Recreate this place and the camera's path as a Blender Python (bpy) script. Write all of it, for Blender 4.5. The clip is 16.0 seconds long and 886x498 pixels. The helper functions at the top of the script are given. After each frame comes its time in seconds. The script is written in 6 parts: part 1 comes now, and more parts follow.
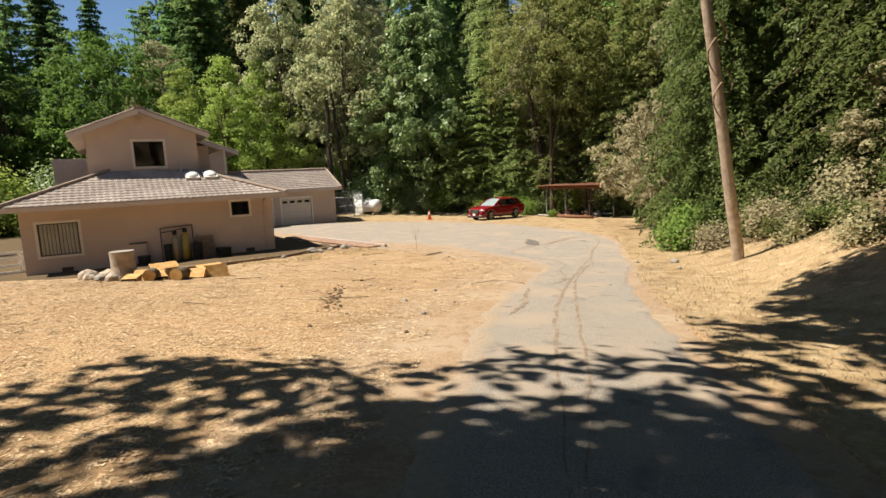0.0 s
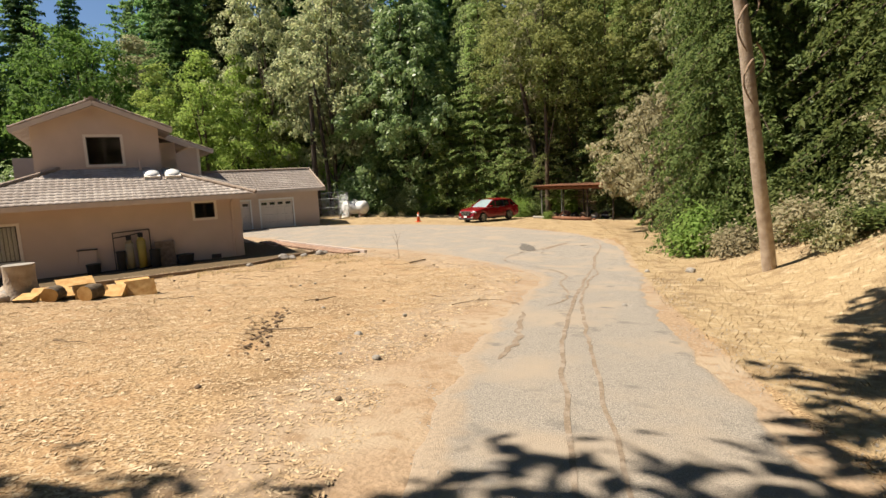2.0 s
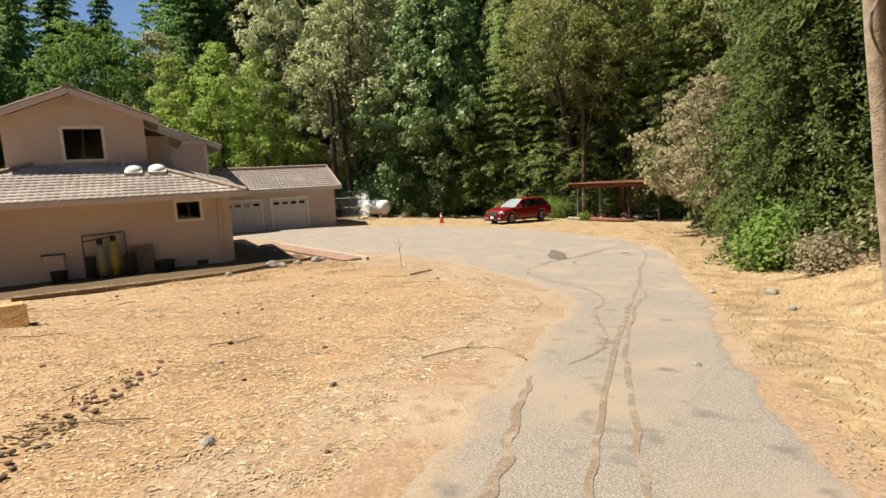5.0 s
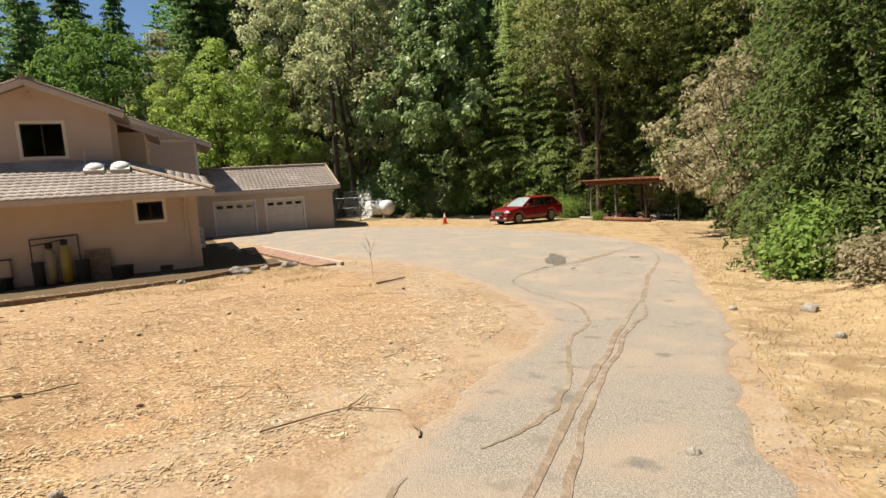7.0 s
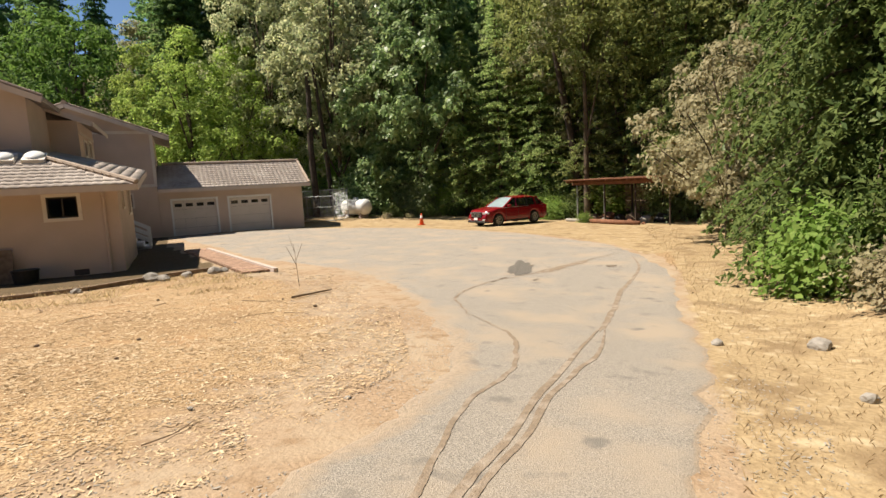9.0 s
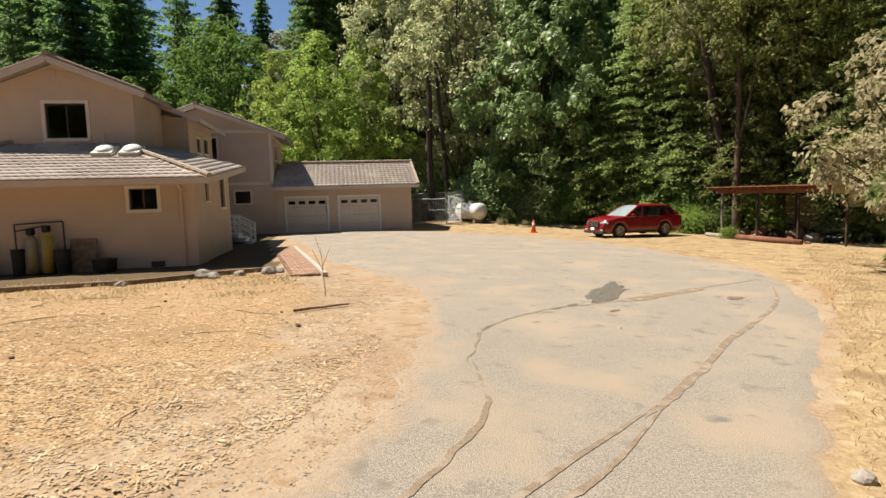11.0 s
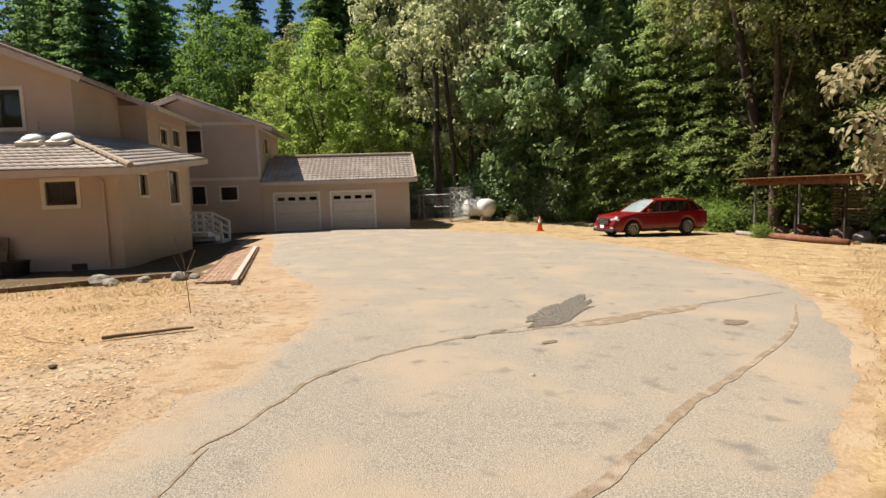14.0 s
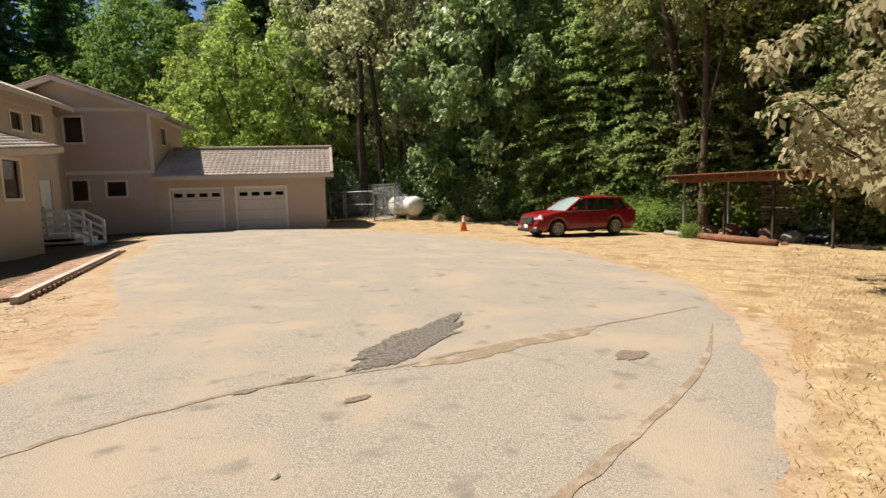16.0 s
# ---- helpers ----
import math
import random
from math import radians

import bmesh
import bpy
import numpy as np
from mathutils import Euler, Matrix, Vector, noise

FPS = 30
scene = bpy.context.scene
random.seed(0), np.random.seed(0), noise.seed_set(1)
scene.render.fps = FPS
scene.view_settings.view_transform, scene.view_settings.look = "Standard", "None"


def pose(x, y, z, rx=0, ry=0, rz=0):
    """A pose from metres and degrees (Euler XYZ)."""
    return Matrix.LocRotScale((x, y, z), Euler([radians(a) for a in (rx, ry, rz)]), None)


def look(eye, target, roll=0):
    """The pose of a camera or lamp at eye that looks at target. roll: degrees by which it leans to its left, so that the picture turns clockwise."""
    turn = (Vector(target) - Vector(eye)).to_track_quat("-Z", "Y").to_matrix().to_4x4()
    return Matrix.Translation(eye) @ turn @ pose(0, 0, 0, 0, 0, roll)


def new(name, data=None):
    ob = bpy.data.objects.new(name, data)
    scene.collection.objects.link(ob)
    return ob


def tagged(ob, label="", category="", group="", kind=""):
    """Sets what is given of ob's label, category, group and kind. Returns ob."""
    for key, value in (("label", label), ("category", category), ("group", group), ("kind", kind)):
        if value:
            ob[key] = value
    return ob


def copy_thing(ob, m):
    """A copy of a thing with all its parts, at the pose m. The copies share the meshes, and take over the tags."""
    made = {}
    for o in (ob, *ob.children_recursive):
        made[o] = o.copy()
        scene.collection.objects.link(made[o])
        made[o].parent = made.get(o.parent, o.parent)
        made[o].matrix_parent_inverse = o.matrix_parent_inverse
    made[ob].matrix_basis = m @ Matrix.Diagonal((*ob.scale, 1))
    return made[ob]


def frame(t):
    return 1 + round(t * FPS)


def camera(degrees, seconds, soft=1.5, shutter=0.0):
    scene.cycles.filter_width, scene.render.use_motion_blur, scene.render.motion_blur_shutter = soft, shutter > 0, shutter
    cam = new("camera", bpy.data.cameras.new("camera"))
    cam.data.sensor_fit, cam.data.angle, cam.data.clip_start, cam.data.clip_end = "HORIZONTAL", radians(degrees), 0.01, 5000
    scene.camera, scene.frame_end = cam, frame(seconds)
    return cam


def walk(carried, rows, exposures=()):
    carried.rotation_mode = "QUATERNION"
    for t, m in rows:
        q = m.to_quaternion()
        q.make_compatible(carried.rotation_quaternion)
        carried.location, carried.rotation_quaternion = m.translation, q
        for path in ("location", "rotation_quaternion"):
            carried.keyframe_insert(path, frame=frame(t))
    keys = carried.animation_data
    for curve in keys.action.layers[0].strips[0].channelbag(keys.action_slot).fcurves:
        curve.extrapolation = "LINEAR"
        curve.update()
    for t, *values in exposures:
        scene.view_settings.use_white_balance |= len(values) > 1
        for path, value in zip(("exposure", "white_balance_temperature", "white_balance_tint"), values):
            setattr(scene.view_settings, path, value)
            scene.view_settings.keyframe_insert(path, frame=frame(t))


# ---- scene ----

# ---------------------------------------------------------------- camera
cam = camera(78.0, 16.0)
PATH = [
    (0.0, 0.00, 0.00, 3.21, 82.43, 2.88, -31.32),
    (0.5, 0.41, 0.43, 3.17, 81.86, 3.01, -31.17),
    (1.0, 0.79, 0.91, 3.14, 81.65, 3.04, -31.24),
    (1.5, 1.16, 1.39, 3.11, 81.97, 3.07, -31.33),
    (2.0, 1.56, 1.87, 3.06, 82.56, 2.98, -31.91),
    (2.5, 1.90, 2.37, 3.04, 82.66, 2.93, -31.17),
    (3.0, 2.31, 2.82, 3.01, 82.68, 3.03, -30.27),
    (3.5, 2.70, 3.26, 2.97, 82.78, 3.21, -29.31),
    (4.0, 3.14, 3.67, 2.91, 82.83, 3.22, -28.74),
    (4.5, 3.57, 4.02, 2.88, 82.76, 3.11, -28.53),
    (7.0, 6.20, 5.76, 2.57, 83.00, 3.58, -25.73),
    (7.5, 6.73, 6.16, 2.52, 82.77, 3.58, -26.74),
    (8.0, 7.26, 6.60, 2.48, 82.62, 3.45, -28.07),
    (10.5, 10.51, 8.43, 2.14, 84.15, 1.77, -15.41),
    (11.0, 11.19, 9.04, 2.08, 84.33, 1.58, -10.70),
    (11.5, 11.89, 9.56, 1.98, 84.39, 1.68, -6.12),
    (12.0, 12.44, 10.01, 1.92, 84.49, 1.67, -3.44),
    (12.5, 12.92, 10.41, 1.87, 84.51, 1.74, -2.85),
    (13.0, 13.28, 10.70, 1.85, 84.42, 1.73, -3.15),
    (13.5, 13.56, 11.01, 1.86, 84.31, 1.82, -4.52),
    (14.0, 13.87, 11.33, 1.85, 84.23, 1.89, -6.55),
    (14.5, 14.37, 11.94, 1.82, 84.28, 1.90, -7.57),
    (15.0, 14.85, 12.47, 1.74, 84.30, 1.73, -9.00),
    (15.5, 15.28, 12.89, 1.73, 84.24, 1.60, -10.43),
    (16.0, 15.77, 13.30, 1.69, 83.98, 1.62, -11.60),
]
walk(cam, [(t, pose(x, y, z, rx, ry, rz)) for t, x, y, z, rx, ry, rz in PATH], [(0, 0.95, 6600, 9)])

# ---------------------------------------------------------------- sky and sun
SUN_FROM = Vector((-0.52, 0.27, 1.0)).normalized()
world = bpy.data.worlds.new("world")
scene.world = world
world.use_nodes = True
wn = world.node_tree.nodes
sky = wn.new("ShaderNodeTexSky")
sky.sky_type, sky.sun_disc = "NISHITA", False
sky.air_density, sky.dust_density, sky.ozone_density = 0.85, 0.1, 4.0
sky.sun_elevation = math.asin(SUN_FROM.z)
sky.sun_rotation = math.atan2(SUN_FROM.x, SUN_FROM.y)
world.node_tree.links.new(sky.outputs[0], wn["Background"].inputs[0])
wn["Background"].inputs[1].default_value = 0.058
sun = new("sun", bpy.data.lights.new("sun", "SUN"))
sun.data.energy, sun.data.angle, sun.data.color = 5.0, radians(0.53), (1.0, 0.915, 0.80)
sun.matrix_world = look((0, 0, 60), Vector((0, 0, 60)) - SUN_FROM)


# ---------------------------------------------------------------- materials
def mat(name, c1, c2=None, scale=4.0, rough=0.8, bump=0.2, fine=40.0, metal=0.0, c3=None, scale3=0.5, spec=0.3, rnd=0.0, detail=6.0, obj=True):
    """Two noise scales mix c1 and c2, a broad one brings in c3; a fine noise gives relief."""
    m = bpy.data.materials.new(name)
    m.use_nodes = True
    t, n, k = m.node_tree, m.node_tree.nodes, m.node_tree.links
    b = n["Principled BSDF"]
    b.inputs["Roughness"].default_value, b.inputs["Metallic"].default_value = rough, metal
    b.inputs["Specular IOR Level"].default_value = spec
    geo = n.new("ShaderNodeTexCoord") if obj else n.new("ShaderNodeNewGeometry")
    pos = geo.outputs["Object"] if obj else geo.outputs["Position"]
    c2 = c2 or tuple(v * 0.75 for v in c1)

    def noise_tex(sc, det=detail):
        q = n.new("ShaderNodeTexNoise")
        q.inputs["Scale"].default_value, q.inputs["Detail"].default_value = sc, det
        k.new(pos, q.inputs["Vector"])
        return q.outputs["Fac"]

    def ramp(src, lo, hi):
        r = n.new("ShaderNodeMapRange")
        r.inputs[1].default_value, r.inputs[2].default_value = lo, hi
        k.new(src, r.inputs[0])
        return r.outputs[0]

    def mixed(f, a, bcol):
        x = n.new("ShaderNodeMix")
        x.data_type = "RGBA"
        k.new(f, x.inputs[0])
        for v, i in ((a, 6), (bcol, 7)):
            if isinstance(v, tuple):
                x.inputs[i].default_value = (*v, 1)
            else:
                k.new(v, x.inputs[i])
        return x.outputs[2]

    col = mixed(ramp(noise_tex(scale), 0.35, 0.65), c1, c2)
    if c3:
        col = mixed(ramp(noise_tex(scale3, 3.0), 0.48, 0.66), col, c3)
    if rnd:
        oi = n.new("ShaderNodeObjectInfo")
        hs = n.new("ShaderNodeHueSaturation")
        k.new(ramp2(n, k, oi.outputs["Random"], 1 - rnd, 1 + rnd), hs.inputs["Value"])
        k.new(col, hs.inputs["Color"])
        col = hs.outputs[0]
    k.new(col, b.inputs["Base Color"])
    if bump:
        bp = n.new("ShaderNodeBump")
        bp.inputs["Strength"].default_value, bp.inputs["Distance"].default_value = bump, 0.03
        k.new(noise_tex(fine), bp.inputs["Height"])
        k.new(bp.outputs[0], b.inputs["Normal"])
    return m


def ramp2(n, k, src, lo, hi):
    r = n.new("ShaderNodeMapRange")
    r.inputs[3].default_value, r.inputs[4].default_value = lo, hi
    k.new(src, r.inputs[0])
    return r.outputs[0]


def leaf_mat(name, c1, c2, trans=0.35, rough=0.65, spec=0.12):
    """Leaves: every leaf has its own shade, and lets some light through."""
    m = bpy.data.materials.new(name)
    m.use_nodes = True
    n, k = m.node_tree.nodes, m.node_tree.links
    b, out = n["Principled BSDF"], n["Material Output"]
    b.inputs["Roughness"].default_value = rough
    b.inputs["Specular IOR Level"].default_value = spec
    g = n.new("ShaderNodeNewGeometry")
    x = n.new("ShaderNodeMix")
    x.data_type = "RGBA"
    x.inputs[6].default_value, x.inputs[7].default_value = (*c1, 1), (*c2, 1)
    k.new(g.outputs["Random Per Island"], x.inputs[0])
    oi = n.new("ShaderNodeObjectInfo")
    hs = n.new("ShaderNodeHueSaturation")
    k.new(ramp2(n, k, oi.outputs["Random"], 0.8, 1.2), hs.inputs["Value"])
    k.new(ramp2(n, k, oi.outputs["Random"], 0.485, 0.515), hs.inputs["Hue"])
    k.new(x.outputs[2], hs.inputs["Color"])
    k.new(hs.outputs[0], b.inputs["Base Color"])
    tl = n.new("ShaderNodeBsdfTranslucent")
    k.new(hs.outputs[0], tl.inputs["Color"])
    mx = n.new("ShaderNodeMixShader")
    mx.inputs[0].default_value = trans
    k.new(b.outputs[0], mx.inputs[1])
    k.new(tl.outputs[0], mx.inputs[2])
    k.new(mx.outputs[0], out.inputs[0])
    return m


def glass_mat(name, tint=(0.8, 0.85, 0.85), rough=0.02):
    m = bpy.data.materials.new(name)
    m.use_nodes = True
    b = m.node_tree.nodes["Principled BSDF"]
    b.inputs["Base Color"].default_value = (*tint, 1)
    b.inputs["Roughness"].default_value = rough
    b.inputs["Transmission Weight"].default_value = 1.0
    b.inputs["IOR"].default_value = 1.45
    return m


M = dict(
    stucco=mat("stucco", (0.60, 0.475, 0.385), (0.55, 0.435, 0.35), 1.2, 0.95, 0.25, 90, c3=(0.53, 0.415, 0.33), scale3=0.35, obj=False),
    trim=mat("trim_paint", (0.74, 0.67, 0.58), (0.69, 0.62, 0.53), 3, 0.6, 0.05),
    fascia=mat("fascia_paint", (0.60, 0.51, 0.43), (0.55, 0.46, 0.385), 3, 0.6, 0.05),
    white=mat("white_paint", (0.78, 0.77, 0.75), (0.72, 0.71, 0.68), 3, 0.5, 0.05),
    garage=mat("garage_door_paint", (0.68, 0.61, 0.53), (0.64, 0.57, 0.49), 2, 0.6, 0.05),
    tile=mat("roof_tile", (0.40, 0.335, 0.285), (0.30, 0.25, 0.21), 5, 0.92, 0.2, 50, c3=(0.45, 0.385, 0.33), scale3=0.8, obj=False),
    ridge=mat("ridge_tile", (0.36, 0.28, 0.215), (0.28, 0.215, 0.165), 5, 0.85, 0.2, obj=False),
    glass=glass_mat("window_glass"),
    interior=mat("interior_paint", (0.1134, 0.0972, 0.081), None, 2, 0.9, 0.0),
    bronze=mat("window_frame_metal", (0.081, 0.0648, 0.0567), None, 8, 0.5, 0.0),
    asphalt=mat("yard_asphalt", (0.3564, 0.3038, 0.243), (0.2187, 0.1863, 0.1499), 75, 0.95, 0.6, 120, c3=(0.3726, 0.2957, 0.2147), scale3=0.5, obj=False, spec=0.15),
    tar=mat("crack_tar", (0.2106, 0.1661, 0.1255), (0.1215, 0.0972, 0.0729), 22, 0.9, 0.4, 60, obj=False, spec=0.2),
    seam=mat("dusty_seam", (0.2511, 0.1903, 0.1337), (0.1903, 0.1458, 0.1053), 26, 0.95, 0.5, 60, obj=False, spec=0.15, c3=(0.3078, 0.2511, 0.1944), scale3=5.0),
    oil=mat("patched_asphalt", (0.2025, 0.1782, 0.1499), (0.081, 0.0729, 0.0607), 26, 0.95, 0.8, 70, obj=False, spec=0.2),
    bark=mat("bark", (0.1296, 0.0932, 0.0648), (0.0729, 0.0527, 0.0365), 6, 0.95, 0.8, 18),
    darkbark=mat("dark_bark", (0.0607, 0.0446, 0.0324), (0.0365, 0.0267, 0.0194), 6, 0.95, 0.8, 18),
    polewood=mat("bare_trunk_wood", (0.4698, 0.3807, 0.2916), (0.324, 0.2511, 0.1863), 5, 0.9, 0.6, 22),
    wood=mat("weathered_wood", (0.243, 0.1701, 0.1134), (0.162, 0.1134, 0.0729), 7, 0.9, 0.4, 30),
    redwood=mat("red_brown_timber", (0.2187, 0.0972, 0.0527), (0.1377, 0.0607, 0.0324), 6, 0.85, 0.4, 30),
    cut=mat("fresh_cut_wood", (0.55, 0.35, 0.14), (0.42, 0.22, 0.07), 7, 0.8, 0.4, 30),
    logbark=mat("log_bark", (0.162, 0.1215, 0.081), (0.081, 0.0607, 0.0405), 8, 0.95, 0.9, 25),
    rock=mat("rock", (0.324, 0.2916, 0.2511), (0.2268, 0.2025, 0.1701), 7, 0.95, 0.6, 25),
    steel=mat("galvanised_steel", (0.45, 0.46, 0.47), (0.38, 0.39, 0.40), 10, 0.45, 0.05, metal=0.8),
    tank=mat("white_tank_paint", (0.6642, 0.6561, 0.6318), (0.6156, 0.6075, 0.5832), 3, 0.4, 0.02),
    carpaint=mat("red_car_paint", (0.1903, 0.0041, 0.0089), (0.1782, 0.0036, 0.0081), 2, 0.25, 0.0, spec=0.6),
    black=mat("black_plastic", (0.0146, 0.0146, 0.0146), (0.0227, 0.0219, 0.0211), 5, 0.6, 0.05),
    rubber=mat("rubber", (0.0178, 0.017, 0.0162), (0.0284, 0.0267, 0.0243), 9, 0.85, 0.1),
    alloy=mat("alloy_rim", (0.5, 0.5, 0.5), (0.42, 0.42, 0.42), 5, 0.3, 0.0, metal=0.9),
    carglass=mat("car_glass", (0.0097, 0.0113, 0.013), (0.013, 0.0146, 0.0162), 2, 0.03, 0.0, spec=0.8),
    shade=mat("windscreen_sunshade", (0.27, 0.33, 0.34), (0.22, 0.28, 0.29), 3, 0.12, 0.0, spec=0.7),
    lamp=mat("headlight_lens", (0.7, 0.72, 0.74), None, 3, 0.08, 0.0, metal=0.6),
    orange=mat("orange_cone_plastic", (0.6075, 0.1053, 0.0243), (0.5346, 0.081, 0.0203), 5, 0.5, 0.05),
    yellow=mat("yellow_fibreglass", (0.4212, 0.324, 0.0729), (0.3564, 0.2673, 0.0567), 4, 0.5, 0.05),
    cream=mat("cream_fibreglass", (0.3645, 0.2997, 0.1782), (0.3078, 0.2511, 0.1458), 4, 0.55, 0.05),
    brick=mat("dusty_brick", (0.32, 0.205, 0.14), (0.27, 0.165, 0.11), 8, 0.9, 0.3, 50, rnd=0.25),
    mesh=mat("chain_link_wire", (0.42, 0.43, 0.44), None, 8, 0.5, 0.0, metal=0.6),
    straw=leaf_mat("dry_grass_blade", (0.56, 0.44, 0.26), (0.42, 0.31, 0.17), 0.5, 0.9),
    chip=mat("wood_chip", (0.4455, 0.3159, 0.1823), (0.2673, 0.1741, 0.0932), 9, 0.9, 0.0, obj=False, scale3=9.0, c3=(0.5832, 0.4536, 0.2916)),
    concrete=mat("pale_concrete", (0.4455, 0.3645, 0.3159), (0.3888, 0.3159, 0.2673), 3, 0.9, 0.2, 60),
    soil=mat("shaded_soil", (0.1377, 0.0932, 0.0607), (0.0972, 0.0648, 0.0405), 5, 0.95, 0.5, 30, obj=False),
    lf_dark=leaf_mat("fir_needles", (0.102, 0.196, 0.068), (0.221, 0.340, 0.105), 0.6),
    lf_fir=leaf_mat("olive_needles", (0.065, 0.100, 0.028), (0.190, 0.225, 0.070), 0.5),
    lf_maple=leaf_mat("maple_leaves", (0.130, 0.205, 0.062), (0.360, 0.430, 0.190), 0.55, 0.4, 0.35),
    lf_grey=leaf_mat("tan_oak_leaves", (0.266, 0.308, 0.147), (0.532, 0.490, 0.287), 0.6),
    lf_light=leaf_mat("light_green_leaves", (0.228, 0.342, 0.067), (0.404, 0.486, 0.124), 0.62),
    lf_oak=leaf_mat("bright_oak_leaves", (0.088, 0.165, 0.032), (0.178, 0.268, 0.058), 0.57),
    lf_dry=leaf_mat("dry_brush_leaves", (0.300, 0.276, 0.150), (0.468, 0.420, 0.252), 0.45),
    lf_olive=leaf_mat("olive_leaves", (0.170, 0.205, 0.062), (0.330, 0.350, 0.120), 0.58),
    lf_feather=leaf_mat("redwood_needles", (0.170, 0.250, 0.070), (0.400, 0.440, 0.165), 0.6),
    lf_bush=leaf_mat("bush_leaves", (0.176, 0.297, 0.061), (0.297, 0.418, 0.110), 0.6),
)


def ground_material():
    """Dry earth: wood chips on the field, orange dirt by the road, straw on the bank."""
    m = bpy.data.materials.new("dry_ground")
    m.use_nodes = True
    n, k = m.node_tree.nodes, m.node_tree.links
    b = n["Principled BSDF"]
    b.inputs["Roughness"].default_value, b.inputs["Specular IOR Level"].default_value = 0.97, 0.1
    geo = n.new("ShaderNodeNewGeometry")

    def nz(sc, det=6.0, kind="n"):
        q = n.new("ShaderNodeTexNoise") if kind == "n" else n.new("ShaderNodeTexVoronoi")
        q.inputs["Scale"].default_value = sc
        if kind == "n":
            q.inputs["Detail"].default_value = det
        k.new(geo.outputs["Position"], q.inputs["Vector"])
        return q

    def rng(src, lo, hi):
        r = n.new("ShaderNodeMapRange")
        r.inputs[1].default_value, r.inputs[2].default_value = lo, hi
        k.new(src, r.inputs[0])
        return r.outputs[0]

    def mix(f, a, c):
        x = n.new("ShaderNodeMix")
        x.data_type = "RGBA"
        k.new(f, x.inputs[0])
        for v, i in ((a, 6), (c, 7)):
            if isinstance(v, tuple):
                x.inputs[i].default_value = (*v, 1)
            else:
                k.new(v, x.inputs[i])
        return x.outputs[2]

    chips = mix(rng(nz(38.0).outputs["Fac"], 0.38, 0.62), (0.2025, 0.1255, 0.0648), (0.4536, 0.32, 0.1782))
    chips = mix(rng(nz(1.1, 4).outputs["Fac"], 0.5, 0.75), chips, (0.3402, 0.2106, 0.1094))
    chips = mix(rng(nz(0.45, 7).outputs["Fac"], 0.5, 0.68), chips, (0.243, 0.158, 0.0851))
    dirt = mix(rng(nz(26.0).outputs["Fac"], 0.36, 0.66), (0.355, 0.25, 0.16), (0.25, 0.175, 0.11))
    dirt = mix(rng(nz(0.9, 6).outputs["Fac"], 0.42, 0.62), dirt, (0.35, 0.27, 0.185))
    dirt = mix(rng(nz(5.0, 8).outputs["Fac"], 0.52, 0.68), dirt, (0.26, 0.175, 0.105))
    straw = mix(rng(nz(18.0).outputs["Fac"], 0.3, 0.7), (0.40, 0.295, 0.165), (0.25, 0.178, 0.098))
    straw = mix(rng(nz(1.6, 7).outputs["Fac"], 0.5, 0.66), straw, (0.225, 0.155, 0.085))
    straw = mix(rng(nz(4.5, 6).outputs["Fac"], 0.56, 0.7), straw, (0.44, 0.345, 0.215))
    # dark litter and soil colour, which also carries painted shade by house and bank
    duff_shade = mix(rng(nz(9.0).outputs["Fac"], 0.3, 0.7), (0.1296, 0.0891, 0.0527), (0.081, 0.0607, 0.0324))
    att = n.new("ShaderNodeAttribute")
    att.attribute_name = "cover"
    sep = n.new("ShaderNodeSeparateColor")
    k.new(att.outputs["Color"], sep.inputs[0])
    wob = nz(2.2, 5).outputs["Fac"]

    def soft(chan):
        a = n.new("ShaderNodeMath")
        a.operation = "ADD"
        k.new(sep.outputs[chan], a.inputs[0])
        k.new(wob, a.inputs[1])
        return rng(a.outputs[0], 0.85, 1.1)

    col = mix(soft(0), chips, dirt)
    col = mix(soft(1), col, straw)
    col = mix(soft(2), col, duff_shade)
    k.new(col, b.inputs["Base Color"])
    bp = n.new("ShaderNodeBump")
    bp.inputs["Strength"].default_value, bp.inputs["Distance"].default_value = 0.4, 0.04
    k.new(nz(32.0, 8).outputs["Fac"], bp.inputs["Height"])
    k.new(bp.outputs[0], b.inputs["Normal"])
    return m


M["ground"] = ground_material()


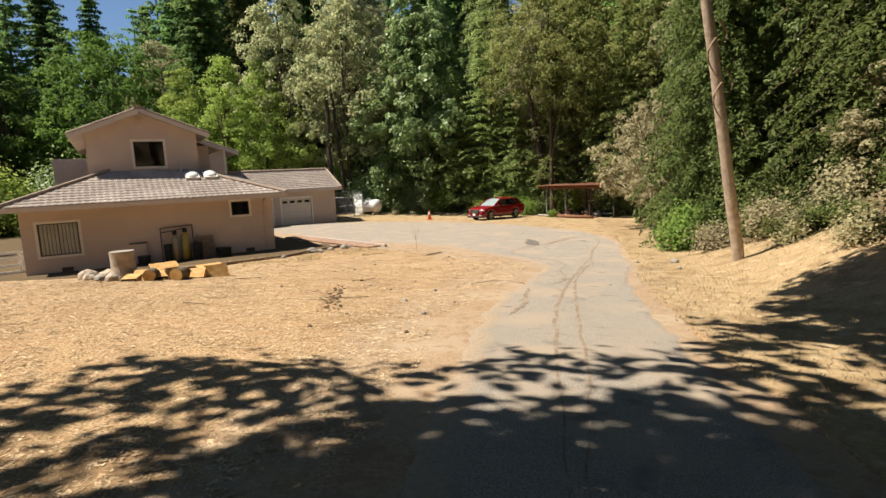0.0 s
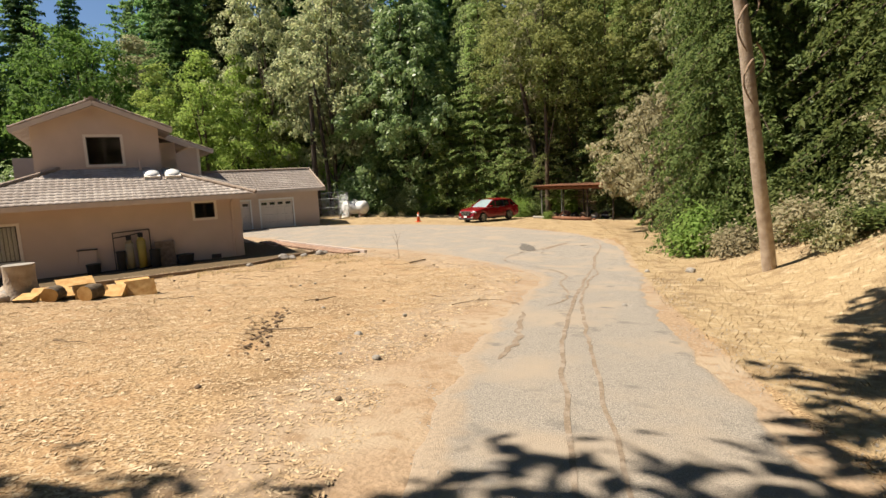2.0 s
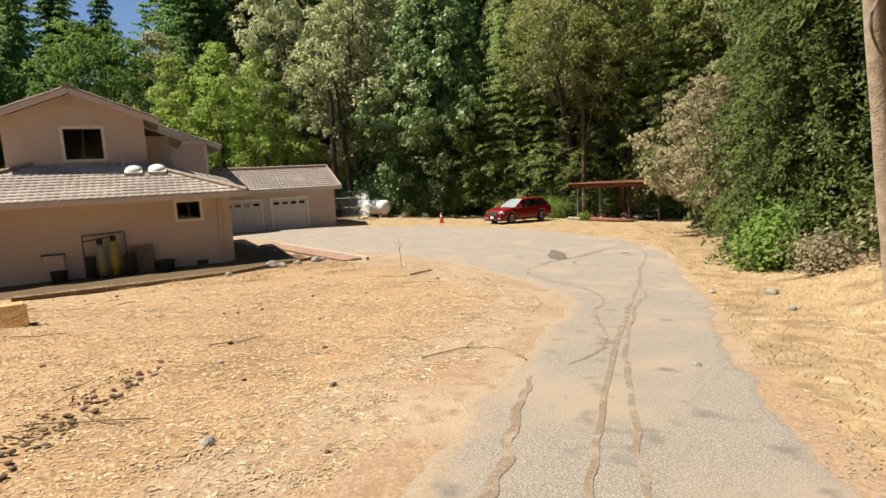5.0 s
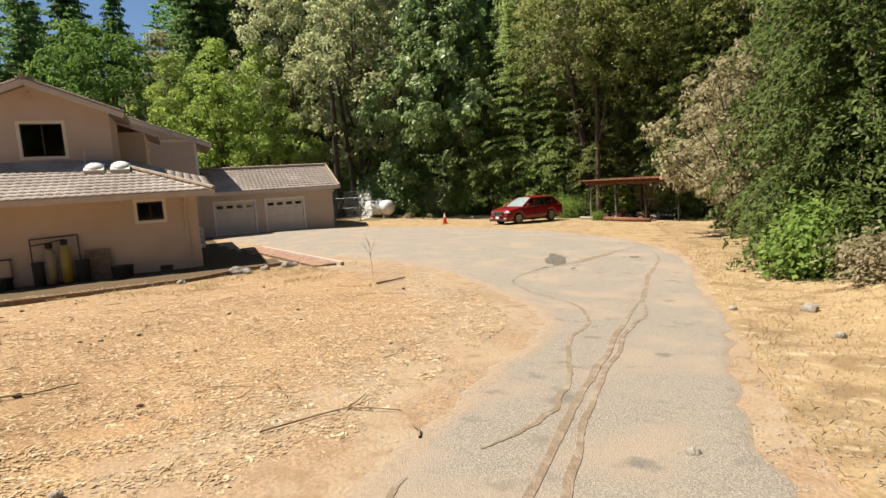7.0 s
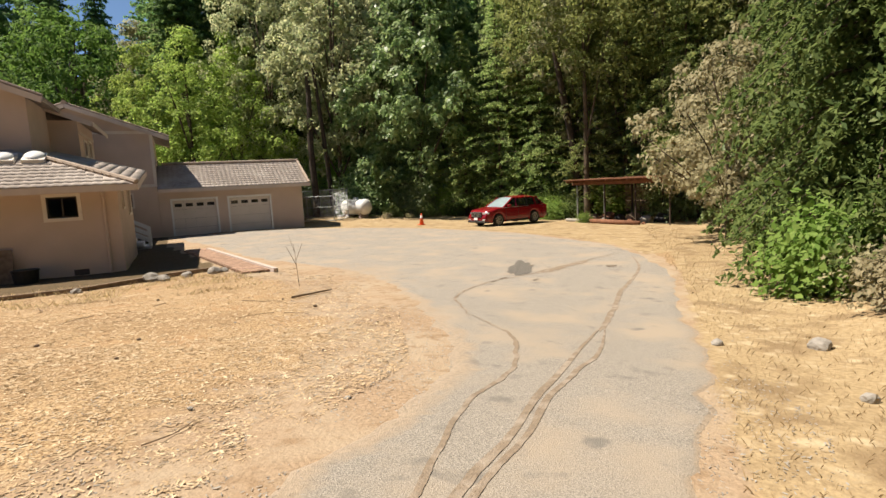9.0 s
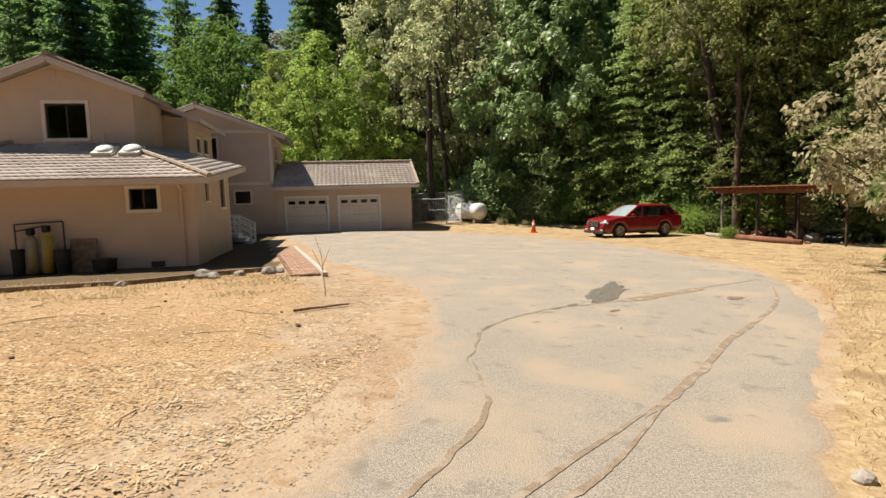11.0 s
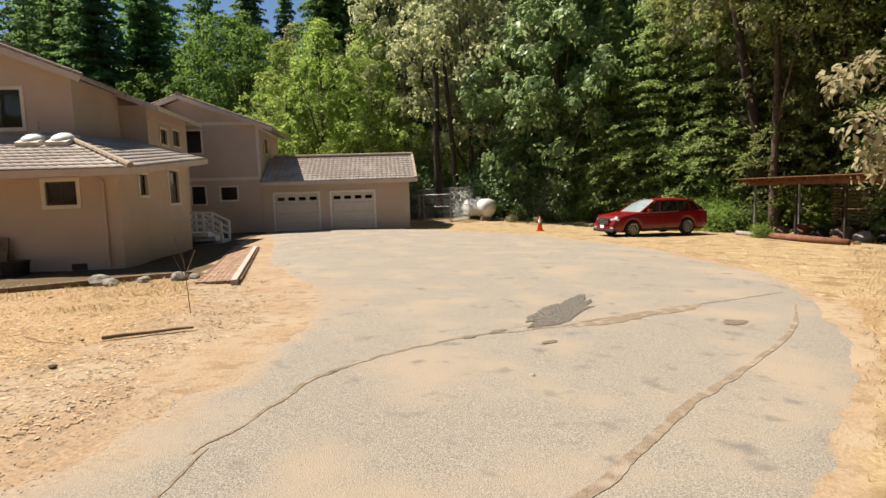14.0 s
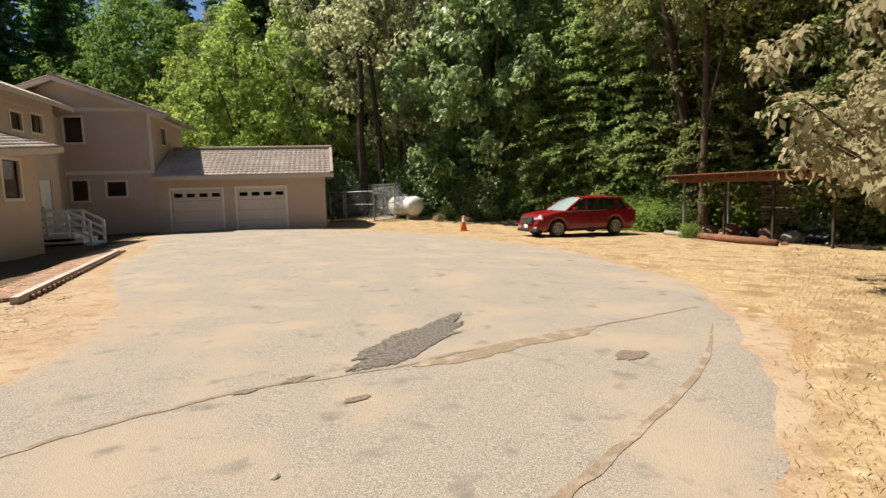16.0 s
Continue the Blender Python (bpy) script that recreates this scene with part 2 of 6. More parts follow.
def asphalt_material():
    """Bleached asphalt with gravel specks, worn stains and dust blown in from the edges."""
    m = bpy.data.materials.new("asphalt")
    m.use_nodes = True
    n, k = m.node_tree.nodes, m.node_tree.links
    b = n["Principled BSDF"]
    b.inputs["Roughness"].default_value, b.inputs["Specular IOR Level"].default_value = 0.93, 0.15
    geo = n.new("ShaderNodeNewGeometry")

    def nz(sc, det=6.0):
        q = n.new("ShaderNodeTexNoise")
        q.inputs["Scale"].default_value, q.inputs["Detail"].default_value = sc, det
        k.new(geo.outputs["Position"], q.inputs["Vector"])
        return q.outputs["Fac"]

    def rg(src, lo, hi):
        r = n.new("ShaderNodeMapRange")
        r.inputs[1].default_value, r.inputs[2].default_value = lo, hi
        k.new(src, r.inputs[0])
        return r.outputs[0]

    def mix(f, a, c):
        x = n.new("ShaderNodeMix")
        x.data_type = "RGBA"
        k.new(f, x.inputs[0])
        for v, i in ((a, 6), (c, 7)):
            if isinstance(v, tuple):
                x.inputs[i].default_value = (*v, 1)
            else:
                k.new(v, x.inputs[i])
        return x.outputs[2]

    col = mix(rg(nz(70), 0.40, 0.60), (0.1985, 0.1741, 0.1442), (0.3281, 0.2876, 0.2389))
    vor = n.new("ShaderNodeTexVoronoi")
    vor.inputs["Scale"].default_value = 38.0
    k.new(geo.outputs["Position"], vor.inputs["Vector"])
    col = mix(rg(vor.outputs["Distance"], 0.16, 0.1), col, (0.4536, 0.405, 0.3402))
    col = mix(rg(nz(0.8, 5), 0.47, 0.66), col, (0.324, 0.2633, 0.1985))
    col = mix(rg(nz(2.7, 6), 0.60, 0.72), col, (0.1823, 0.162, 0.1377))
    att = n.new("ShaderNodeAttribute")
    att.attribute_name = "dust"
    add = n.new("ShaderNodeMath")
    add.operation = "ADD"
    k.new(att.outputs["Fac"], add.inputs[0])
    k.new(nz(3.1, 8), add.inputs[1])
    dust = mix(rg(nz(24), 0.36, 0.66), (0.345, 0.27, 0.195), (0.275, 0.215, 0.155))
    col = mix(rg(add.outputs[0], 0.95, 1.28), col, dust)
    k.new(col, b.inputs["Base Color"])
    bp = n.new("ShaderNodeBump")
    bp.inputs["Strength"].default_value, bp.inputs["Distance"].default_value = 0.6, 0.02
    k.new(nz(95), bp.inputs["Height"])
    k.new(bp.outputs[0], b.inputs["Normal"])
    return m


M["asphalt"] = asphalt_material()


# ---------------------------------------------------------------- building helpers
def obj(name, bm, material, parent=None, label="", smooth=False):
    me = bpy.data.meshes.new(name)
    bm.to_mesh(me)
    bm.free()
    me.materials.append(material)
    if smooth:
        me.polygons.foreach_set("use_smooth", [True] * len(me.polygons))
    ob = new(name, me)
    if parent:
        ob.parent = parent
    if label:
        ob["label"] = label
    return ob


def part(name, bm, material, parent, label="", smooth=False):
    return obj(name, bm, material, parent, label, smooth)


def raw(name, verts, faces, material, parent=None, label="", smooth=False):
    """One mesh object from arrays of points and faces."""
    me = bpy.data.meshes.new(name)
    verts, faces = np.asarray(verts, dtype=np.float32), np.asarray(faces, dtype=np.int32)
    used, inv = np.unique(faces.ravel(), return_inverse=True)
    if len(used) < len(verts):
        verts, faces = verts[used], inv.reshape(faces.shape).astype(np.int32)
    me.vertices.add(len(verts))
    me.vertices.foreach_set("co", verts.ravel())
    w = faces.shape[1]
    me.loops.add(faces.size)
    me.loops.foreach_set("vertex_index", faces.ravel())
    me.polygons.add(len(faces))
    me.polygons.foreach_set("loop_start", np.arange(0, faces.size, w, dtype=np.int32))
    if smooth:
        me.polygons.foreach_set("use_smooth", np.ones(len(faces), dtype=bool))
    me.update(calc_edges=True)
    me.materials.append(material)
    ob = new(name, me)
    if parent:
        ob.parent = parent
    if label:
        ob["label"] = label
    return ob


def box(bm, x0, x1, y0, y1, z0, z1, bevel=0.0):
    m = Matrix.Translation(((x0 + x1) / 2, (y0 + y1) / 2, (z0 + z1) / 2)) @ Matrix.Diagonal((abs(x1 - x0), abs(y1 - y0), abs(z1 - z0), 1))
    g = bmesh.ops.create_cube(bm, size=1, matrix=m)["verts"]
    if bevel:
        es = list({e for v in g for e in v.link_edges})
        bmesh.ops.bevel(bm, geom=es, offset=bevel, segments=1, affect="EDGES")


def bar(bm, a, b, r, sides=8, r2=None, cap=True):
    """A round bar from a to b."""
    a, b = Vector(a), Vector(b)
    d = b - a
    m = Matrix.Translation((a + b) / 2) @ d.to_track_quat("Z", "Y").to_matrix().to_4x4()
    bmesh.ops.create_cone(bm, cap_ends=cap, segments=sides, radius1=r, radius2=r if r2 is None else r2, depth=d.length, matrix=m)


def beam(bm, a, b, w, h):
    """A square beam from a to b."""
    a, b = Vector(a), Vector(b)
    d = b - a
    m = Matrix.Translation((a + b) / 2) @ d.to_track_quat("Y", "Z").to_matrix().to_4x4() @ Matrix.Diagonal((w, d.length, h, 1))
    bmesh.ops.create_cube(bm, size=1, matrix=m)


def thing(name, label, category, group="", kind="", at=(0, 0, 0)):
    e = new(name)
    e.empty_display_size = 0.2
    e.location = at
    return tagged(e, label, category, group, kind)


def smooth01(a, b, v):
    k = min(1.0, max(0.0, (v - a) / (b - a)))
    return k * k * (3 - 2 * k)


# ---------------------------------------------------------------- the lie of the land
ROAD_DIR = Vector((0.705, 0.709))


def right_of_road(x, y):
    """Metres to the right of the road's right edge, and metres along it."""
    dx, dy = x - 3.5, y - 1.6
    along = dx * ROAD_DIR.x + dy * ROAD_DIR.y
    return dx * ROAD_DIR.y - dy * ROAD_DIR.x + 0.25 * math.sin(along * 0.2), along


def land(x, y):
    s = (1.69 - 0.0855 * x - 0.0311 * y) * (1 - smooth01(14, 26, y))
    h = 0.5 * (s + math.sqrt(s * s + 0.02))
    if s > 1.9:
        h = 1.9 + 0.6 * (s - 1.9)
    h -= 0.026 * max(0.0, min(x, 34) - 12) * smooth01(10, 20, y + 0.3 * x)
    d, along = right_of_road(x, y)
    fade = (1 - 0.55 * smooth01(13, 22, along)) * (1 - smooth01(36, 46, along))
    h += (2.7 * smooth01(1.8, 9.0, d) + 0.12 * max(0, min(d, 60) - 8)) * fade
    h += 0.05 * max(0.0, min(y, 62) - 41.5) * smooth01(14, 20, x)
    far = math.hypot(x - 12, y - 20)
    h += 38 * smooth01(60, 260, far) * (0.55 + 0.45 * smooth01(-0.2, 0.9, (y - 20) / (far + 1e-6)))
    return h


def rut(x, y):
    """A wheel rut pressed into the chip field, with a low ridge beside it."""
    u = (y - 8.2) / 2.9
    if not -0.05 < u < 1.05:
        return 0.0
    e = x - (2.78 + 1.25 * u - 0.1 * math.sin(3.1 * u)) + 0.06 * noise.noise((x, y * 3, 5))
    return (-0.05 * math.exp(-(e / 0.07) ** 2) + 0.045 * math.exp(-((e + 0.17) / 0.08) ** 2)) * min(1, 8 * (u + 0.05), 8 * (1.05 - u))


def bump_at(x, y):
    return rut(x, y) + 0.035 * noise.noise((x * 0.7, y * 0.7, 0.3)) + 0.02 * noise.noise((x * 2.3, y * 2.3, 1.7))


# road: its left and right edges, from the slope to the yard's far end
LEFT = [(-4.4, -3.5), (-1.3, -0.4), (2.3, 4.0), (5.0, 7.1), (7.9, 9.7), (10.9, 12.5), (11.9, 15.5), (12.5, 18.6), (12.5, 21.6), (11.5, 24.2), (10.2, 28.0), (9.5, 33.0), (8.3, 38.0), (8.1, 41.6)]
RIGHT = [(-1.4, -4.2), (1.2, -0.9), (4.9, 3.1), (8.5, 6.9), (11.3, 9.5), (13.9, 11.5), (16.4, 14.1), (18.9, 16.4), (21.3, 19.5), (22.7, 22.5), (22.9, 26.5), (22.6, 30.5), (20.2, 36.4), (15.5, 41.2)]


def curve_at(pts, s):
    """A smooth curve through the points; s runs from 0 to 1."""
    f = s * (len(pts) - 1)
    i = min(int(f), len(pts) - 2)
    u = f - i
    p = [Vector(pts[min(max(i + j, 0), len(pts) - 1)]) for j in (-1, 0, 1, 2)]
    return 0.5 * (2 * p[1] + (p[2] - p[0]) * u + (2 * p[0] - 5 * p[1] + 4 * p[2] - p[3]) * u * u + (3 * p[1] - p[0] - 3 * p[2] + p[3]) * u ** 3)


def road_sheet():
    na, nb = 330, 46
    vs, fs, dust = [], [], []
    for i in range(na + 1):
        s = i / na
        a, b = curve_at(LEFT, s), curve_at(RIGHT, s)
        a += Vector((noise.noise((s * 70, 0, 0)), noise.noise((s * 70, 5, 0)))) * 0.16 + Vector((noise.noise((s * 260, 0, 3)), noise.noise((s * 260, 5, 3)))) * 0.06
        b += Vector((noise.noise((s * 70, 9, 0)), noise.noise((s * 70, 14, 0)))) * 0.16 + Vector((noise.noise((s * 260, 9, 3)), noise.noise((s * 260, 14, 3)))) * 0.06
        for j in range(nb + 1):
            p = a.lerp(b, j / nb)
            edge = min(j, nb - j)
            vs.append((p.x, p.y, land(p.x, p.y) + (-0.014, 0.0, 0.008, 0.014)[min(edge, 3)] + 0.25 * bump_at(p.x, p.y)))
            wide = (a - b).length / nb
            near = 1 - smooth01(0.05, 0.75 if j < nb / 2 else 0.22, edge * wide)
            wash = 0.62 * (1 - smooth01(0.4, 2.6, math.hypot((p.x - 12.6) / 1.0, (p.y - 21.5) / 2.2)))
            far = 0.45 * smooth01(24, 32, p.y) * smooth01(15, 21, p.x) + 0.2 * smooth01(36, 41, p.y)
            dust.append((max(0.95 * near, wash, far),) * 3 + (1,))
    for i in range(na):
        for j in range(nb):
            q = i * (nb + 1) + j
            fs.append((q, q + 1, q + nb + 2, q + nb + 1))
    ob = raw("road", vs, fs, M["asphalt"], smooth=True)
    at = ob.data.color_attributes.new("dust", "FLOAT_COLOR", "POINT")
    at.data.foreach_set("color", np.asarray(dust, dtype=np.float32).ravel())
    return ob


tagged(road_sheet(), "sun-bleached cracked grey asphalt drive widening into a yard", "road", kind="structure")


def in_road(x, y):
    """How deep a place lies inside the asphalt (negative outside), roughly."""
    inside, n, best = False, 2 * len(LEFT), 1e9
    poly = LEFT + RIGHT[::-1]
    for i in range(n):
        (x0, y0), (x1, y1) = poly[i], poly[(i + 1) % n]
        if (y0 > y) != (y1 > y) and x < (x1 - x0) * (y - y0) / (y1 - y0) + x0:
            inside = not inside
        ex, ey = x1 - x0, y1 - y0
        u = min(1, max(0, ((x - x0) * ex + (y - y0) * ey) / (ex * ex + ey * ey + 1e-9)))
        best = min(best, math.hypot(x - x0 - u * ex, y - y0 - u * ey))
    return best if inside else -best


def ground_sheet():
    def axis(lo, hi, step, ends):
        a = list(np.arange(lo, hi + 1e-6, step))
        up, dn, g = hi, lo, step
        while up < ends[1]:
            g *= 1.35
            up += g
            dn -= g
            a = [dn] + a + [up]
        return a
    xs, ys = axis(-8, 32, 0.3, (0, 1500)), axis(-6, 50, 0.3, (0, 1500))
    vs, cov = [], []
    for y in ys:
        for x in xs:
            near = -9 < x < 33 and -7 < y < 51
            depth = in_road(x, y) if near else -50
            z = land(x, y) + bump_at(x, y) * smooth01(0.1, 1.0, -depth) - 0.04 * smooth01(0.45, 1.0, depth)
            vs.append((x, y, z))
            d, along = right_of_road(x, y)
            dirt = 1 - smooth01(0.2, 2.6 if d < 0 and not (x > 13 and y > 14) else 0.35, -depth) if depth < 0 else 1.0
            if y > 16 and 8 < x < 13:
                dirt = max(dirt, 1 - smooth01(1.2, 2.6, -depth))
            straw = smooth01(0.1, 0.7, d) if along < 60 and d > 0 else 0.0
            if depth < 0 and y > 20 and x > 13:
                straw = max(straw, smooth01(-0.2, 0.35, -depth))
            # woodland litter; on the bank its dark colour also stands in for tree shade
            duff_shade = max(smooth01(3.9, 7.0, d) * (1 - smooth01(14, 24, along)), smooth01(5, 8, math.hypot(x - 12, y - 18) - 28), smooth01(20.0, 24.0, x) * (1 - smooth01(14, 18, y)))
            if y > 44 and x > 16:
                duff_shade = max(duff_shade, smooth01(46, 49, y))
            # path and patio: dark soil, with the house's shade put into the colour
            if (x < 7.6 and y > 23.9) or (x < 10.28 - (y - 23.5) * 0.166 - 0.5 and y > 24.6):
                duff_shade = 1.0
            cov.append((dirt, straw, duff_shade, 1))
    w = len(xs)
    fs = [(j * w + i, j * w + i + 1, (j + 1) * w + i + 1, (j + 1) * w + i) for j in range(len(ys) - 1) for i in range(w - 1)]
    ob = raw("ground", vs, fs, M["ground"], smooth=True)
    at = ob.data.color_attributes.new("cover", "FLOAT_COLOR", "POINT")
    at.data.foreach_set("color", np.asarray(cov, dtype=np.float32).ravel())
    return tagged(ob, "dry sloping ground with wood chips, orange dirt and straw", "ground", kind="structure")


ground_sheet()


# ---------------------------------------------------------------- the house
def wall_cells(bm, axis, at, a0, a1, z0, z1, thick, holes):
    """A wall along x (axis 'x', face at y = at) or along y (axis 'y', face at x = at), thickened away from the viewer's side, with openings."""
    cuts = sorted({a0, a1, *[v for h in holes for v in h[:2]]})
    for u0, u1 in zip(cuts, cuts[1:]):
        hs = sorted((h[2], h[3]) for h in holes if h[0] <= u0 and h[1] >= u1)
        z = z0
        for lo, hi in hs + [(z1, None)]:
            if lo - z > 1e-4:
                if axis == "x":
                    box(bm, u0, u1, at, at + thick, z, lo)
                else:
                    box(bm, at - thick, at, u0, u1, z, lo)
            z = hi if hi is not None else z
    bmesh.ops.remove_doubles(bm, verts=bm.verts, dist=1e-4)


def window(parent, axis, at, a0, a1, z0, z1, mullions=1, trim=0.1):
    """Trim boards, sash, glass and a dark room box behind, set in an opening."""
    def put(bm, u0, u1, d0, d1, w0, w1):
        if axis == "x":
            box(bm, u0, u1, at + d0, at + d1, w0, w1)
        else:
            box(bm, at - d1, at - d0, u0, u1, w0, w1)
    w = new("window")
    w.parent = parent
    bm = bmesh.new()
    put(bm, a0 - trim, a1 + trim, -0.035, -0.003, z1, z1 + trim)
    put(bm, a0 - trim, a1 + trim, -0.045, -0.003, z0 - trim, z0)
    put(bm, a0 - trim, a0, -0.035, -0.003, z0, z1)
    put(bm, a1, a1 + trim, -0.035, -0.003, z0, z1)
    part("window_trim", bm, M["trim"], w)
    bm = bmesh.new()
    f = 0.04
    put(bm, a0, a1, 0.05, 0.09, z1 - f, z1)
    put(bm, a0, a1, 0.05, 0.09, z0, z0 + f)
    put(bm, a0, a0 + f, 0.05, 0.09, z0 + f, z1 - f)
    put(bm, a1 - f, a1, 0.05, 0.09, z0 + f, z1 - f)
    for i in range(1, mullions + 1):
        c = a0 + (a1 - a0) * i / (mullions + 1)
        put(bm, c - 0.02, c + 0.02, 0.05, 0.09, z0 + f, z1 - f)
    part("window_frame", bm, M["bronze"], w)
    bm = bmesh.new()
    put(bm, a0 + f, a1 - f, 0.066, 0.072, z0 + f, z1 - f)
    g = part("pane", bm, M["glass"], w)
    g.visible_shadow = False
    return w


def tiled(parent, p0, along, up, n_along, n_up, cut=None, name="roof_tile"):
    """Courses of S-shaped concrete tiles on a slope. along, up: steps of one tile."""
    p0, along, up = Vector(p0), Vector(along), Vector(up)
    nrm = along.cross(up).normalized()
    vs, fs = [], []
    prof = [(0.0, 0.0), (0.2, 0.013), (0.4, 0.018), (0.58, 0.012), (0.75, 0.003), (1.0, 0.0)]
    for r in range(n_up):
        for c in range(n_along):
            mid = p0 + along * (c + 0.5) + up * (r + 0.5)
            if cut and not cut(mid):
                continue
            k = len(vs)
            jit = 0.008 * noise.noise((c * 3.1, r * 2.7, p0.x))
            for lift, v in ((0.022 + jit, -0.05), (0.004, 1.0)):
                for u, h in prof:
                    vs.append(p0 + along * (c + u) + up * (r + v) + nrm * (h + lift))
            for u, h in prof:
                vs.append(p0 + along * (c + u) + up * (r - 0.05) + nrm * (h * 0.9 - 0.004))
            for i in range(5):
                fs.append((k + i, k + i + 1, k + 7 + i, k + 6 + i))
                fs.append((k + 12 + i, k + 13 + i, k + 1 + i, k + i))
    ob = raw(name, vs, fs, M["tile"], parent, smooth=False)
    return tagged(ob, "rows of pale brown concrete roof tiles", kind="stuff")


def slab(bm, corners, thick):
    """A sloping slab: its top by four corners, thickened downwards."""
    top = [bm.verts.new(c) for c in corners]
    bot = [bm.verts.new(Vector(c) - Vector((0, 0, thick))) for c in corners]
    bm.faces.new(top)
    bm.faces.new(bot[::-1])
    for i in range(len(top)):
        j = (i + 1) % len(top)
        bm.faces.new((top[j], top[i], bot[i], bot[j]))
    bmesh.ops.recalc_face_normals(bm, faces=bm.faces)


def gable_wall(bm, x0, x1, xr, y, thick, z0, zf, slope, holes=()):
    """A wall facing -y whose top follows two roof slopes that meet at xr, height zf."""
    zl, zr = zf - slope * (xr - x0), zf - slope * (x1 - xr)
    zt = min(zl, zr)
    wall_cells(bm, "x", y, x0, x1, z0, zt, thick, list(holes))
    ring = [(x0, zt), (x1, zt), (x1, zr), (xr, zf), (x0, zl)]
    ring = [p for i, p in enumerate(ring) if i == 0 or (abs(p[0] - ring[i - 1][0]) + abs(p[1] - ring[i - 1][1])) > 1e-6]
    a = [bm.verts.new((px, y, pz)) for px, pz in ring]
    b = [bm.verts.new((px, y + thick, pz)) for px, pz in ring]
    bm.faces.new(a)
    bm.faces.new(b[::-1])
    for i in range(len(ring)):
        j = (i + 1) % len(ring)
        bm.faces.new((a[j], a[i], b[i], b[j]))
    bmesh.ops.recalc_face_normals(bm, faces=bm.faces)


T = 0.2
house = thing("house", "two-storey beige stucco house with a pale tiled roof", "house")
WY, WX0, WX1, SIDE_END = 27.38, -3.2, 6.75, 32.9
RISE = 0.1         # the side eave climbs towards the back
LOW = 2.68          # soffit height of the low roof
EX0, EX1, EY = -3.8, 7.35, 26.8
SL = 0.36

bm = bmesh.new()
wall_cells(bm, "x", WY, WX0, WX1, -0.7, LOW + 0.1, T, [(-2.65, -1.25, 0.78, 2.1), (4.86, 5.66, 1.88, 2.52)])
part("wall", bm, M["stucco"], house, "beige stucco ground floor wall")
bm = bmesh.new()
wall_cells(bm, "y", WX1, WY + T, 30.0, -0.7, LOW + 0.22, T, [(28.68, 29.24, 2.1, 2.72)])
wall_cells(bm, "y", WX1, 30.0, SIDE_END, -0.7, LOW + 0.46, T, [(31.0, 31.9, 1.84, 2.94)])
part("wall", bm, M["stucco"], house, "beige stucco ground floor wall")
bm = bmesh.new()
wall_cells(bm, "x", SIDE_END, 5.1, WX1 - T, -0.7, LOW + 0.46, -T, [])
part("wall", bm, M["stucco"], house)
bm = bmesh.new()
wall_cells(bm, "y", 5.1, SIDE_END, 38.2, -0.7, 3.4, T, [(36.6, 37.5, 0.55, 2.55)])
part("wall", bm, M["stucco"], house)
bm = bmesh.new()
wall_cells(bm, "y", WX0 + T, WY + T, 39.0, -0.7, LOW + 0.1, T, [])
part("wall", bm, M["stucco"], house)
window(house, "x", WY, -2.65, -1.25, 0.78, 2.1, 1)
window(house, "x", WY, 4.86, 5.66, 1.88, 2.52, 1)
window(house, "y", WX1, 28.68, 29.24, 2.1, 2.72, 0, 0.07)
window(house, "y", WX1, 31.0, 31.9, 1.84, 2.94, 0, 0.09)
bm = bmesh.new()
box(bm, 5.02, 5.06, 36.6, 37.5, 0.55, 2.55)
for z0, z1 in ((0.75, 1.4), (1.55, 2.4)):
    for y0, y1 in ((36.68, 37.02), (37.08, 37.42)):
        box(bm, 5.06, 5.072, y0, y1, z0, z1, 0.005)
d = part("door", bm, M["white"], house, "white panelled house door")
bm = bmesh.new()
bar(bm, (5.06, 36.7, 1.5), (5.13, 36.7, 1.5), 0.03, 8)
part("door_handle", bm, M["steel"], d)

# upper storey: front block with the gable, rear block a little wider
RX, RZ, US = 1.65, 7.08, 0.40
bm = bmesh.new()
gable_wall(bm, -0.7, 4.1, RX, 30.7, T, 3.0, RZ - 0.1, US, [(1.25, 2.55, 4.42, 5.62)])
part("wall", bm, M["stucco"], house, "beige stucco gable wall of the upper storey")
window(house, "x", 30.7, 1.25, 2.55, 4.42, 5.62, 1, 0.11)
bm = bmesh.new()
box(bm, 1.42, 1.72, 30.66, 30.697, 6.48, 6.76)
for i in range(4):
    box(bm, 1.45, 1.69, 30.645, 30.66, 6.52 + 0.06 * i, 6.545 + 0.06 * i)
part("gable_vent", bm, M["stucco"], house, "small louvred attic vent")
bm = bmesh.new()
wall_cells(bm, "y", 4.1, 30.7 + T, 33.9, 3.0, RZ - 0.1 - US * (4.1 - RX), T, [])
part("wall", bm, M["stucco"], house)
bm = bmesh.new()
zb = RZ - 0.1 - US * (5.1 - RX)
wall_cells(bm, "x", 33.9, 4.1 - T, 5.1, 3.0, zb, T, [])
part("wall", bm, M["stucco"], house)
bm = bmesh.new()
wall_cells(bm, "y", 5.1, 33.9 + T, 38.2, 3.4, zb, T, [(35.08, 35.78, 4.26, 4.86), (36.42, 37.22, 4.3, 4.96)])
part("wall", bm, M["stucco"], house)
window(house, "y", 5.1, 35.08, 35.78, 4.26, 4.86, 0, 0.08)
window(house, "y", 5.1, 36.42, 37.22, 4.3, 4.96, 0, 0.08)
bm = bmesh.new()
wall_cells(bm, "x", 38.2, 3.4, 5.1 - T, -0.7, zb, -T, [])
wall_cells(bm, "y", 3.6, 38.2, 42.35, -0.7, zb, T, [])
part("wall", bm, M["stucco"], house, "beige stucco wall of the recess")
bm = bmesh.new()
